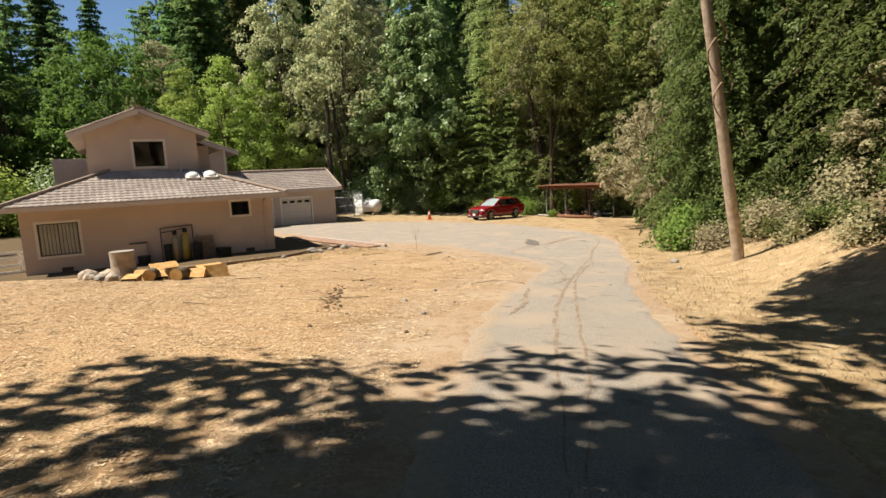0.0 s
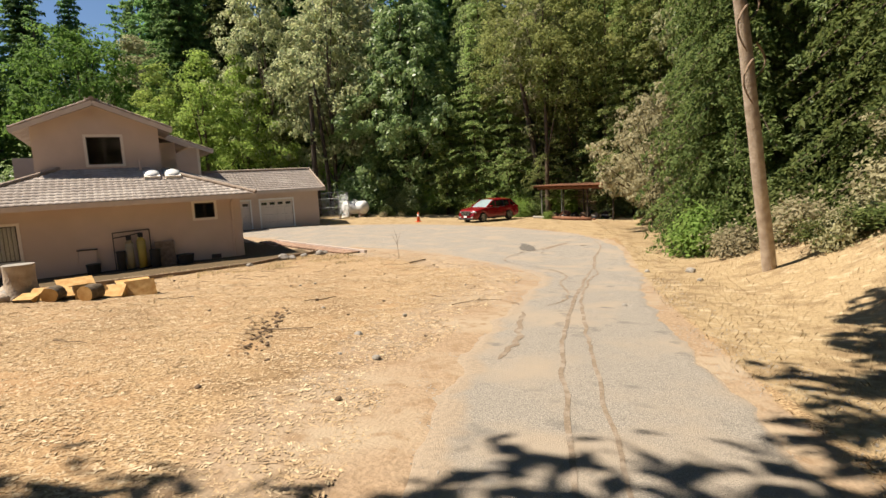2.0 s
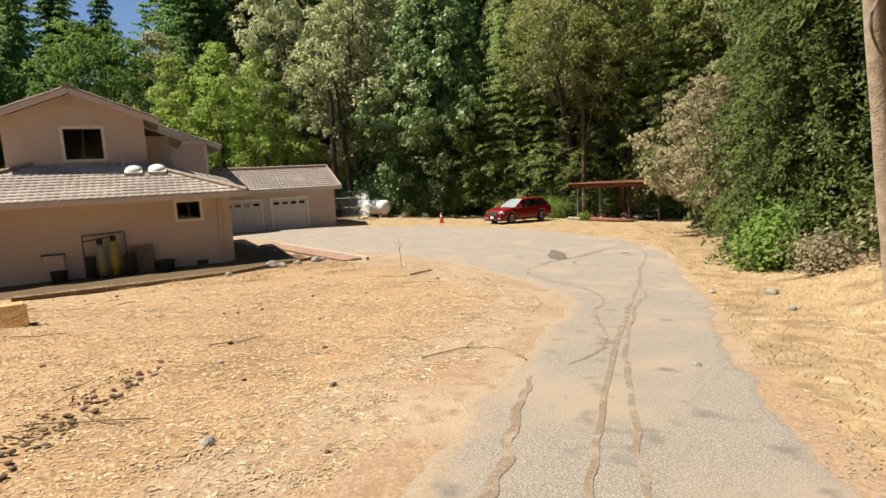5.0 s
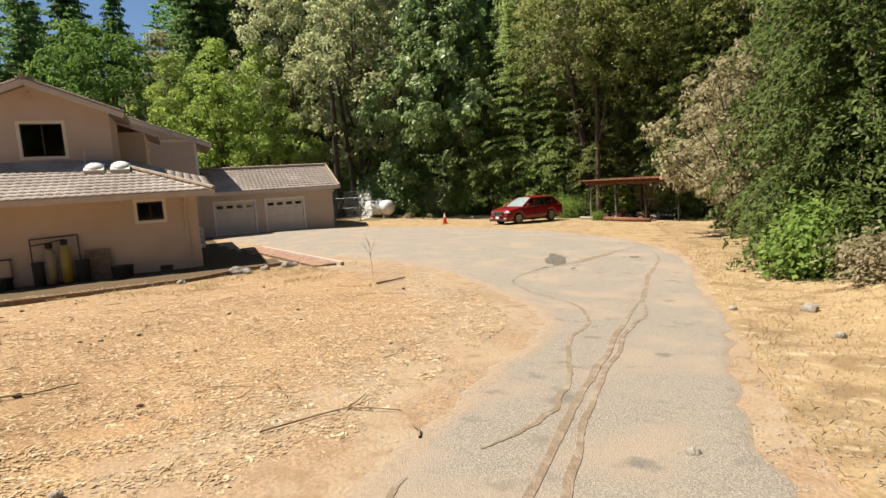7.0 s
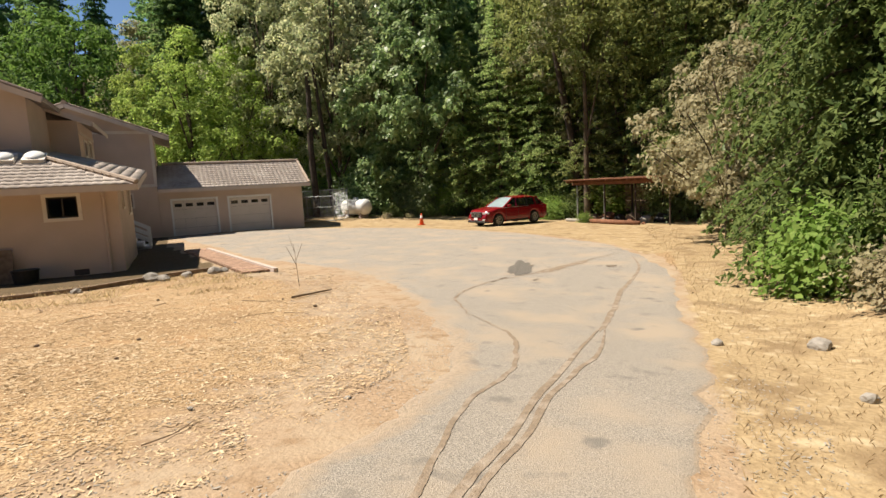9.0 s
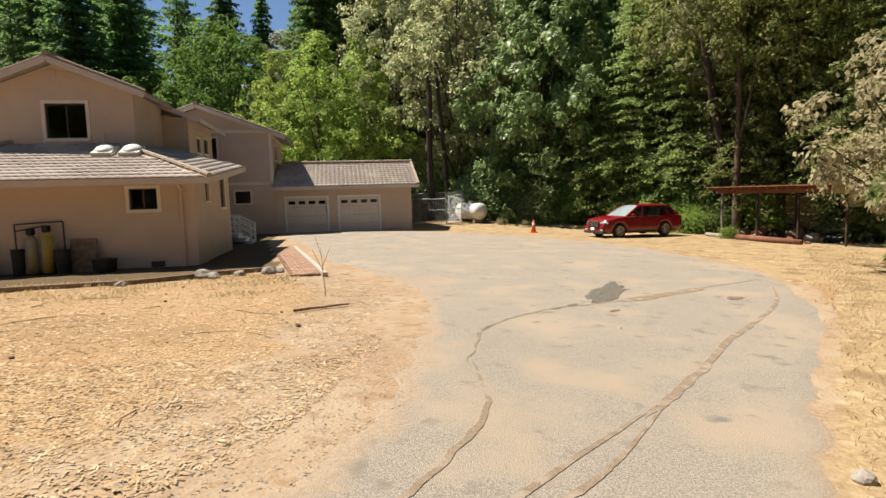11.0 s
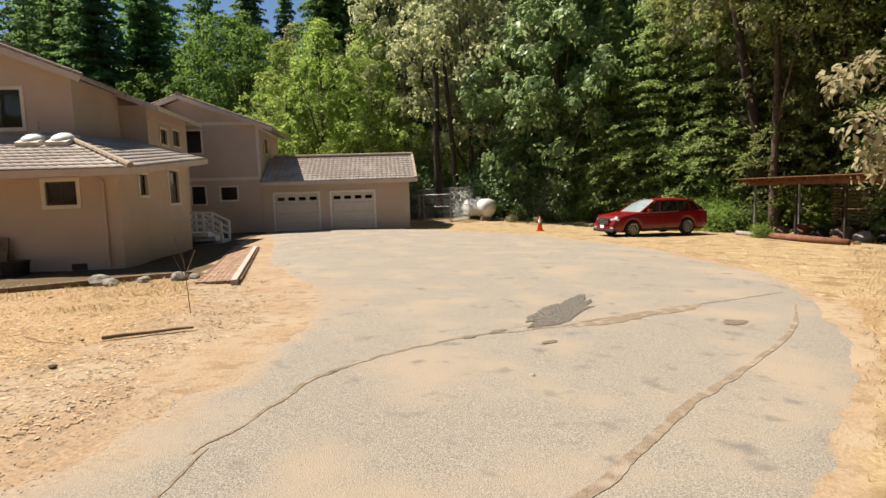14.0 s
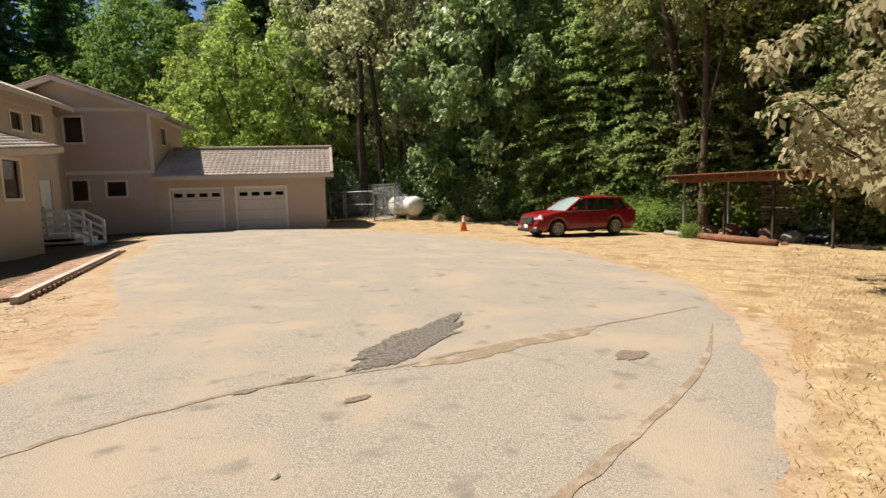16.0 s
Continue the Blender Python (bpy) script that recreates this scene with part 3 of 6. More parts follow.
wall_cells(bm, "y", -0.7 + T, 30.7 + T, 41, 3.0, RZ - 0.1 - US * (RX + 0.7), T, [])
part("wall", bm, M["stucco"], house)
bm = bmesh.new()
wall_cells(bm, "x", 48.0, WX0, 7.45, -0.7, 5.8, T, [])
part("wall", bm, M["stucco"], house)

# rear wing
GX, GZ, GS, GY = 3.6, 7.38, 0.375, 42.36
bm = bmesh.new()
gable_wall(bm, 0.5, 7.45, GX, GY, T, -0.7, GZ - 0.1, GS, [(3.72, 4.48, 4.46, 5.62), (3.82, 4.5, 1.72, 2.66), (5.32, 6.16, 1.9, 2.58)])
part("wall", bm, M["stucco"], house, "beige stucco wall of the rear wing")
window(house, "x", GY, 3.72, 4.48, 4.46, 5.62, 0, 0.09)
window(house, "x", GY, 3.82, 4.5, 1.72, 2.66, 0, 0.08)
window(house, "x", GY, 5.32, 6.16, 1.9, 2.58, 0, 0.09)
bm = bmesh.new()
wall_cells(bm, "y", 7.45, GY + T, 48.0, -0.7, GZ - 0.1 - GS * (7.45 - GX), T, [(43.9, 44.8, 4.5, 5.3)])
part("wall", bm, M["stucco"], house)
window(house, "y", 7.45, 43.9, 44.8, 4.5, 5.3, 0, 0.08)
for z in (5.90, 2.95):
    bm = bmesh.new()
    box(bm, 3.61, 7.48, GY - 0.03, GY - 0.002, z, z + 0.16)
    if z > 4:
        box(bm, 7.452, 7.48, GY, 47.9, z - 0.2, z - 0.06)
    part("band", bm, M["trim"], house, "pale trim band")
bm = bmesh.new()
box(bm, 7.33, 7.485, GY - 0.032, GY - 0.004, 3.12, 5.9)
part("corner_board", bm, M["trim"], house)


def lowz(y=None, x=None):
    return LOW + 0.14 + SL * ((y - EY) if y is not None else (EX1 - x))


# low roof: front slope with hips at both ends
TH = 0.14
bm = bmesh.new()
ytop, xr = 30.72, 4.08
xl = EX0 + (ytop - EY)
slab(bm, [(EX0, EY, lowz(EY)), (EX1, EY, lowz(EY)), (EX1 - (ytop - EY), ytop, lowz(ytop)), (xl, ytop, lowz(ytop))], TH)
part("roof", bm, M["tile"], house, "low pale tiled roof slope")
bm = bmesh.new()
slab(bm, [(EX1, EY, lowz(EY)), (EX1, 33.4, lowz(EY) + RISE * 6.6), (xr, 33.4, lowz(x=xr) + 0.15), (xr, EY + EX1 - xr, lowz(x=xr))], TH)
part("roof", bm, M["tile"], house)
bm = bmesh.new()
slab(bm, [(EX0, 39.5, lowz(EY)), (EX0, EY, lowz(EY)), (-0.72, EY + 3.08, lowz(EY + 3.08)), (-0.72, 39.5, lowz(EY + 3.08))], TH)
part("roof", bm, M["tile"], house)
bm = bmesh.new()
slab(bm, [(xl, ytop - 0.02, lowz(ytop)), (xr, ytop - 0.02, lowz(ytop)), (xr, ytop + 0.4, lowz(ytop)), (xl, ytop + 0.4, lowz(ytop))], TH)
part("roof", bm, M["tile"], house)
tw, tl = 0.255, 0.32
cs = 1 / math.sqrt(1 + SL * SL)
tiled(house, (EX0, EY, lowz(EY)), (tw, 0, 0), (0, tl * cs, tl * cs * SL), int((EX1 - EX0) / tw) + 1, int((ytop - EY) / (tl * cs)),
      lambda p: p.x + 0.1 < EX1 - (p.y - EY) and p.x - 0.1 > EX0 + (p.y - EY))
tiled(house, (EX1, EY, lowz(EY)), (0, tw, RISE * tw), (-tl * cs, 0, tl * cs * SL * 0.78), 26, int((EX1 - xr) / (tl * cs)),
      lambda p: p.y - 0.1 > EY + (EX1 - p.x) and not (p.y > 33.7 and p.x < 5.1))
for a, b in (((EX1, EY, lowz(EY)), (xr, EY + EX1 - xr, lowz(x=xr))), ((EX0, EY, lowz(EY)), (xl, ytop, lowz(ytop)))):
    A, B = Vector(a), Vector(b)
    n = 14
    for i in range(n):
        bm = bmesh.new()
        bar(bm, A.lerp(B, i / n) + Vector((0, 0, 0.05)), A.lerp(B, (i + 1.1) / n) + Vector((0, 0, 0.07)), 0.09, 8, 0.075)
        part("hip_tile", bm, M["ridge"], house)
# fascia, gutter
bm = bmesh.new()
box(bm, EX0, EX1, EY - 0.03, EY - 0.004, LOW - 0.06, LOW + 0.13)
beam(bm, (EX1 + 0.017, EY - 0.03, LOW + 0.035), (EX1 + 0.017, 33.4, LOW + 0.035 + RISE * 6.6), 0.026, 0.19)
box(bm, WX1, EX1 - 0.03, 33.37, 33.4, LOW + 0.62, LOW + 0.8)
part("fascia", bm, M["fascia"], house, "pale painted fascia board")
bm = bmesh.new()
box(bm, EX0 + 0.05, EX1 - 0.05, EY, WY - 0.005, LOW - 0.02, LOW)
slab(bm, [(WX1 - 0.1, WY, LOW + 0.07), (EX1 - 0.05, WY, LOW + 0.07), (EX1 - 0.05, 33.3, LOW + 0.07 + RISE * 5.9), (WX1 - 0.1, 33.3, LOW + 0.07 + RISE * 5.9)], 0.02)
part("soffit", bm, M["stucco"], house)
bm = bmesh.new()
bar(bm, (6.35, WY - 0.06, -0.05), (6.35, WY - 0.06, LOW - 0.2), 0.045, 8)
bar(bm, (6.35, WY - 0.06, LOW - 0.2), (6.35, EY + 0.06, LOW - 0.02), 0.045, 8)
part("downpipe", bm, M["stucco"], house, "painted downpipe")
for x in (-1.8, 5.55):
    bm = bmesh.new()
    box(bm, x - 0.2, x + 0.2, WY - 0.02, WY - 0.003, 0.08, 0.26)
    part("crawl_vent", bm, M["bronze"], house, "dark crawl-space vent")
# skylights
for x in (3.55, 4.38):
    sk = new("skylight")
    sk.parent = house
    bm = bmesh.new()
    z = lowz(29.4)
    m = Matrix.Translation((x, 29.4, z + 0.08)) @ Matrix.Rotation(math.atan(SL), 4, "X") @ Matrix.Diagonal((0.62, 0.8, 0.14, 1))
    bmesh.ops.create_cube(bm, size=1, matrix=m)
    part("curb", bm, M["trim"], sk)
    bm = bmesh.new()
    m = Matrix.Translation((x, 29.4, z + 0.14)) @ Matrix.Rotation(math.atan(SL), 4, "X") @ Matrix.Diagonal((0.31, 0.4, 0.16, 1))
    bmesh.ops.create_uvsphere(bm, u_segments=16, v_segments=8, radius=1, matrix=m)
    part("dome", bm, M["tank"], sk, "white domed skylight", True)
bm = bmesh.new()
bar(bm, (3.2, 30.3, 4.0), (3.2, 30.3, 4.55), 0.05, 8)
part("vent_pipe", bm, M["stucco"], house)


def gable_roof(parent, xr, zr, x0, x1, y0, y1, slope, tiles=True):
    for sx, xe in ((-1, x0), (1, x1)):
        bm = bmesh.new()
        ze = zr - slope * abs(xe - xr)
        slab(bm, [(xr, y0, zr), (xr, y1, zr), (xe, y1, ze), (xe, y0, ze)], 0.12)
        part("roof", bm, M["tile"], parent)
        c = 1 / math.sqrt(1 + slope * slope)
        if tiles:
            tiled(parent, (xe, y0, ze), (0, tw, 0) if sx > 0 else (0, tw, 0), (-sx * tl * c, 0, tl * c * slope), int((y1 - y0) / tw), int(abs(xe - xr) / (tl * c)) + 1) if sx > 0 else \
                tiled(parent, (xe, y0 + int((y1 - y0) / tw) * tw, ze), (0, -tw, 0), (tl * c, 0, tl * c * slope), int((y1 - y0) / tw), int(abs(xe - xr) / (tl * c)) + 1)
        bm = bmesh.new()
        a, b = Vector((xr, y0 - 0.02, zr - 0.1)), Vector((xe, y0 - 0.02, ze - 0.1))
        beam(bm, a, b, 0.03, 0.2)
        part("rake_board", bm, M["fascia"], parent)
        A, B = Vector((xr, y0 + 0.08, zr + 0.06)), Vector((xe, y0 + 0.08, ze + 0.06))
        for i in range(10):
            bm = bmesh.new()
            bar(bm, A.lerp(B, i / 10), A.lerp(B, (i + 1.06) / 10), 0.06, 8)
            part("rake_tile", bm, M["ridge"], parent)
    n = max(6, int((y1 - y0) / 0.4))
    for i in range(n):
        bm = bmesh.new()
        bar(bm, (xr, y0 + (y1 - y0) * i / n, zr + 0.08), (xr, y0 + (y1 - y0) * (i + 1.08) / n, zr + 0.09), 0.11, 8)
        part("ridge_tile", bm, M["ridge"], parent)


gable_roof(house, RX, RZ + 0.05, -1.35, 4.65, 30.2, 33.6, US)
bm = bmesh.new()
slab(bm, [(RX, 33.61, RZ + 0.045), (RX, 38.7, RZ + 0.045), (5.65, 38.7, RZ + 0.045 - US * 4.0), (5.65, 33.5, RZ + 0.045 - US * 4.0)], 0.12)
slab(bm, [(RX, 38.71, RZ + 0.045), (RX, 44, RZ + 0.045), (4.1, 44, RZ + 0.045 - US * 2.45), (4.1, 38.71, RZ + 0.045 - US * 2.45)], 0.12)
slab(bm, [(RX, 44, RZ + 0.045), (RX, 33.61, RZ + 0.045), (-1.35, 33.61, RZ + 0.045 - US * 3.0), (-1.35, 44, RZ + 0.045 - US * 3.0)], 0.12)
part("roof", bm, M["tile"], house)
bm = bmesh.new()
beam(bm, (4.0, 33.48, RZ - 0.07 - US * 2.35), (5.65, 33.48, RZ - 0.07 - US * 4.0), 0.03, 0.2)
beam(bm, (5.67, 33.48, RZ - 0.07 - US * 4.0), (5.67, 38.7, RZ - 0.07 - US * 4.0), 0.03, 0.18)
box(bm, 5.102, 5.125, 34.0, 38.18, 5.08, 5.2)
part("fascia", bm, M["fascia"], house)
gable_roof(house, GX, GZ + 0.05, -1.0, 8.3, GY - 0.5, 48.4, GS)

# closed dark rooms behind the windows
for x0, x1, y0, y1, z0, z1 in ((WX0 + T, 6.5, 30.0, 30.06, -0.5, 2.7), (-0.5, 3.9, 33.5, 33.56, 3.05, 6.0), (1.2, 7.4, 43.2, 43.26, -0.5, 5.8)):
    bm = bmesh.new()
    box(bm, x0, x1, y0, y1, z0, z1)
    part("inner_wall", bm, M["interior"], house)
for z, y0, y1 in ((-0.45, WY + T, 46.5), (2.75, GY + T, 46.5)):
    bm = bmesh.new()
    box(bm, WX0 + T, 6.5, y0, y1, z, z + 0.05)
    part("inner_floor", bm, M["interior"], house)
for x0, x1 in ((-2.75, -1.15),):
    bm = bmesh.new()
    for i in range(12):
        bar(bm, (x0 + 0.07 + i * 0.13, WY + 0.28, 0.7), (x0 + 0.07 + i * 0.13, WY + 0.28, 2.2), 0.06, 6)
    part("curtain", bm, M["trim"], house)

# garage
garage = thing("garage", "beige stucco double garage with a pale tiled roof", "garage")
FY, X0, X1 = 42.4, 7.46, 15.52
bm = bmesh.new()
DOORS = ((8.14, 10.46), (11.2, 13.52))
wall_cells(bm, "x", FY, X0, X1, -0.5, 2.75, T, [(a, b, -0.02, 2.1) for a, b in DOORS])
part("wall", bm, M["stucco"], garage, "beige stucco garage front")
bm = bmesh.new()
wall_cells(bm, "y", X1, FY + T, 47.8, -0.5, 2.7, T, [])
a = [bm.verts.new(v) for v in ((X1, FY, 2.7), (X1, 47.8, 2.7), (X1, 45.04, 4.15))]
b = [bm.verts.new(v) for v in ((X1 - T, FY, 2.7), (X1 - T, 47.8, 2.7), (X1 - T, 45.04, 4.15))]
bm.faces.new(a)
bm.faces.new(b[::-1])
part("wall", bm, M["stucco"], garage)
bm = bmesh.new()
wall_cells(bm, "x", 47.8, X0, X1, -0.5, 2.75, T, [])
part("wall", bm, M["stucco"], garage)
for a, b in DOORS:
    dr = new("garage_door")
    dr.parent = garage
    for r in range(4):
        for c in range(4):
            w = (b - a) / 4
            z0 = -0.02 + r * 0.53
            bm = bmesh.new()
            if r == 3:
                x0, x1, w0, w1 = a + c * w + 0.1, a + (c + 1) * w - 0.1, z0 + 0.17, z0 + 0.36
                wall_cells(bm, "x", FY + 0.1, a + c * w + 0.002, a + (c + 1) * w - 0.002, z0 + 0.004, z0 + 0.526, 0.04, [(x0, x1, w0, w1)])
                bmp = bmesh.new()
                box(bmp, x0, x1, FY + 0.115, FY + 0.125, w0, w1)
                part("pane", bmp, M["glass"], dr)
            else:
                box(bm, a + c * w + 0.002, a + (c + 1) * w - 0.002, FY + 0.1, FY + 0.14, z0 + 0.004, z0 + 0.526, 0.006)
                box(bm, a + c * w + 0.07, a + (c + 1) * w - 0.07, FY + 0.088, FY + 0.1, z0 + 0.09, z0 + 0.44, 0.008)
            part("door_panel", bm, M["garage"], dr)
    bm = bmesh.new()
    box(bm, a - 0.11, a, FY - 0.03, FY - 0.003, -0.02, 2.1)
    box(bm, b, b + 0.11, FY - 0.03, FY - 0.003, -0.02, 2.1)
    box(bm, a - 0.11, b + 0.11, FY - 0.033, FY - 0.003, 2.1, 2.22)
    part("door_trim", bm, M["white"], garage, "white door trim")
bm = bmesh.new()
box(bm, X0 + 0.2, X1 - 0.25, 43.6, 43.7, -0.4, 2.6)
part("inner_wall", bm, M["interior"], garage)
ER, RRY, RRZ = 41.9, 45.1, 4.26
sg = (RRZ - 2.78) / (RRY - ER)
bm = bmesh.new()
slab(bm, [(7.47, ER, 2.78), (15.95, ER, 2.78), (15.95, RRY, RRZ), (7.47, RRY, RRZ)], 0.12)
slab(bm, [(15.95, 48.3, 2.78), (7.47, 48.3, 2.78), (7.47, RRY, RRZ), (15.95, RRY, RRZ)], 0.12)
part("roof", bm, M["tile"], garage, "pale tiled garage roof")
c = 1 / math.sqrt(1 + sg * sg)
tiled(garage, (7.49, ER, 2.78), (tw, 0, 0), (0, tl * c, tl * c * sg), 33, 11)
for i in range(21):
    bm = bmesh.new()
    bar(bm, (7.74 + 0.39 * i, RRY, RRZ + 0.07), (7.74 + 0.39 * (i + 1.08), RRY, RRZ + 0.08), 0.1, 8)
    part("ridge_tile", bm, M["ridge"], garage)
bm = bmesh.new()
box(bm, 7.49, 15.95, ER - 0.03, ER - 0.004, 2.58, 2.77)
beam(bm, (15.97, ER, 2.69), (15.97, RRY, RRZ - 0.09), 0.03, 0.2)
part("fascia", bm, M["fascia"], garage, "pale fascia board")
bm = bmesh.new()
beam(bm, (15.9, ER, 2.84), (15.9, RRY, RRZ + 0.07), 0.14, 0.07)
part("rake_tile", bm, M["ridge"], garage)

# steps with a white rail at the house door
stair = thing("door_steps", "white wooden door steps with white railings", "steps")
SY0, SY1 = 35.5, 36.75
for i in range(3):
    bm = bmesh.new()
    box(bm, 5.15, 7.15 - 0.3 * i, SY0, SY1, 0.18 * i - 0.1, 0.18 * (i + 1))
    part("step", bm, M["white"], stair)
for y in (SY0, SY1):
    for x, z in ((5.7, 0.5), (6.4, 0.4), (7.1, 0.0)):
        bm = bmesh.new()
        box(bm, x - 0.045, x + 0.045, y - 0.045, y + 0.045, z, z + 0.95)
        part("post", bm, M["white"], stair)
    for dz in (0.32, 0.6, 0.9):
        bm = bmesh.new()
        beam(bm, (5.2, y, 0.5 + dz), (6.4, y, 0.45 + dz), 0.04, 0.09)
        beam(bm, (6.4, y, 0.45 + dz), (7.14, y, 0.04 + dz), 0.04, 0.09)
        part("rail", bm, M["white"], stair)

# white deck rail and slab at the far end of the house
deck = thing("deck_rail", "white painted rail beside a pale terrace", "railing")
for i in range(4):
    bm = bmesh.new()
    box(bm, -6.9 + i * 1.1, -6.8 + i * 1.1, 29.0, 29.1, -0.45, 0.95)
    part("post", bm, M["white"], deck)
for z in (0.1, 0.4, 0.7, 0.92):
    bm = bmesh.new()
    box(bm, -6.9, -3.35, 28.97, 29.0, z - 0.05, z + 0.05)
    part("rail", bm, M["white"], deck)
bm = bmesh.new()
box(bm, -9, -3.3, 26.2, 33, -0.6, -0.38)
tagged(obj("terrace", bm, M["concrete"]), "pale pinkish concrete terrace slab", "terrace", kind="structure")


# ---------------------------------------------------------------- things by the long wall
def wall_tank(x, y, r, h, m, label):
    e = thing("water_filter_tank", label, "tank", "filter tanks by the wall", at=(x, y, 0))
    bm = bmesh.new()
    bar(bm, (0, 0, 0.0), (0, 0, 0.1), r * 1.02, 16)
    part("foot", bm, M["black"], e)
    bm = bmesh.new()
    bar(bm, (0, 0, 0.1), (0, 0, h), r, 20)
    bar(bm, (0, 0, h), (0, 0, h + 0.12), r, 20, r * 0.45)
    part("vessel", bm, M[m], e, smooth=True)
    bm = bmesh.new()
    box(bm, -0.09, 0.09, -0.1, 0.1, h + 0.12, h + 0.3, 0.02)
    part("valve_head", bm, M["black"], e)


wall_tank(2.28, 26.95, 0.15, 1.12, "cream", "cream fibreglass water filter tank by the wall")
wall_tank(2.7, 26.95, 0.16, 1.2, "yellow", "yellow fibreglass water filter tank by the wall")
fr = thing("pipe_frame", "thin dark pipe frame above the filter tanks", "pipes")
for a, b in (((1.75, 27.2, 0), (1.75, 27.2, 1.55)), ((3.05, 27.2, 0), (3.05, 27.2, 1.6)), ((1.75, 27.2, 1.55), (3.05, 27.2, 1.6)), ((2.28, 26.95, 1.42), (2.7, 26.95, 1.5)), ((1.75, 27.2, 1.35), (2.28, 26.95, 1.42))):
    bm = bmesh.new()
    bar(bm, a, b, 0.022, 6)
    part("pipe", bm, M["bronze"], fr)
bx = thing("wooden_panel", "brown board leaning on the house wall", "board")
bm = bmesh.new()
beam(bm, (3.55, 26.95, 0.0), (3.55, 27.25, 1.05), 0.72, 0.03)
part("board", bm, M["wood"], bx)
for x, y, r, h in ((3.15, 26.8, 0.2, 0.75), (1.95, 26.85, 0.17, 0.8), (4.25, 26.8, 0.33, 0.42), (1.0, 26.9, 0.25, 0.4)):
    bn = thing("black_bin", "black plastic bin by the house wall", "bin", "bins by the wall", at=(x, y, 0))
    bm = bmesh.new()
    bar(bm, (0, 0, 0), (0, 0, h), r * 0.88, 14, r)
    part("tub", bm, M["black"], bn, smooth=False)
    bm = bmesh.new()
    bar(bm, (0, 0, h), (0, 0, h + 0.04), r * 1.06, 14)
    part("rim", bm, M["black"], bn)
sh = thing("meter_box", "small beige meter box on the house wall", "meter box")
bm = bmesh.new()
box(bm, 0.55, 1.15, 27.22, 27.355, 0.1, 0.95, 0.01)
part("case", bm, M["stucco"], sh)
bm = bmesh.new()
box(bm, 0.5, 1.2, 27.2, 27.356, 0.954, 1.0, 0.005)
part("cap", bm, M["bronze"], sh)

# timber edging, brick strip, wooden kerb
ed = thing("timber_edging", "weathered timber edging along the chip bed", "edging", kind="structure")
pts = [(0.5, 22.3), (3.5, 22.9), (6.2, 23.4), (8.0, 24.6), (9.3, 25.0)]
for (xa, ya), (xb, yb) in zip(pts, pts[1:]):
    bm = bmesh.new()
    beam(bm, (xa, ya, land(xa, ya) + 0.05), (xb, yb, land(xb, yb) + 0.05), 0.1, 0.14)
    part("timber", bm, M["wood"], ed)
kb = thing("wooden_kerb", "grey timber kerb beside the brick strip", "kerb", kind="structure")
bm = bmesh.new()
beam(bm, (10.75, 23.1, land(10.75, 23.1) + 0.05), (9.36, 31.5, land(9.36, 31.5) + 0.05), 0.12, 0.16)
part("timber", bm, M["concrete"], kb)


def rubble(name, x, y, size, m, label, category, group, seed, flat=0.7):
    bm = bmesh.new()
    bmesh.ops.create_icosphere(bm, subdivisions=2, radius=size)
    for v in bm.verts:
        v.co *= 1 + 0.35 * noise.noise(v.co / size * 1.1 + Vector((seed, 0, 0)))
        v.co.z *= flat
    ob = obj(name, bm, m)
    ob.location = (x, y, land(x, y) + size * flat * 0.45)
    ob.rotation_euler = (0, 0, seed)
    return tagged(ob, label, category, group)


for i, (x, y, s_) in enumerate(((7.6, 24.2, 0.24), (7.9, 24.0, 0.17), (9.2, 24.4, 0.2), (6.0, 23.1, 0.13), (8.5, 24.3, 0.15), (9.5, 24.55, 0.12))):
    rubble("rock", x, y, s_, M["rock"], "grey rock lying by the timber edging", "rock", "rocks by the edging", i * 1.7)
for i, (x, y, s_) in enumerate(((13.9, 9.9, 0.07), (14.6, 12.0, 0.08), (15.6, 11.3, 0.14), (3.9, 7.2, 0.05), (4.2, 8.4, 0.06), (9.1, 8.2, 0.05), (15.35, 16.67, 0.035))):
    rubble("rock", x, y, s_, M["rock"], "pale rock lying on the dry ground", "rock", "rocks on the ground", i * 2.3 + 5)


# ---------------------------------------------------------------- log pile
def log(x, y, length, r, ang, tilt=0.0, lift=0.0, wide=1.0, name="log", label="split firewood log with a fresh orange cut face"):
    e = thing(name, label, "log", "log pile")
    e.matrix_world = Matrix.Translation((x, y, land(x, y) + r * 0.85 + lift)) @ Matrix.Rotation(ang, 4, "Z") @ Matrix.Rotation(tilt, 4, "Y")
    n, rings = 12, 5
    vs, fs = [], []
    for i in range(rings):
        for j in range(n):
            a = 2 * math.pi * j / n
            q = r * (1 + 0.18 * noise.noise((math.cos(a) * 1.5 + x * 3, math.sin(a) * 1.5, i * 0.5)))
            vs.append((length * (i / (rings - 1) - 0.5), q * wide * math.cos(a), q * math.sin(a)))
    for i in range(rings - 1):
        for j in range(n):
            fs.append((i * n + j, i * n + (j + 1) % n, (i + 1) * n + (j + 1) % n, (i + 1) * n + j))
    raw("log_body", vs, fs, M["logbark"], e)
    for i, s in ((0, -1), (rings - 1, 1)):
        bm = bmesh.new()
        ring = [bm.verts.new(vs[i * n + j]) for j in range(n)]
        bm.faces.new(ring if s > 0 else ring[::-1])
        part("cut_face", bm, M["cut"], e, "fresh orange cut face")
    return e


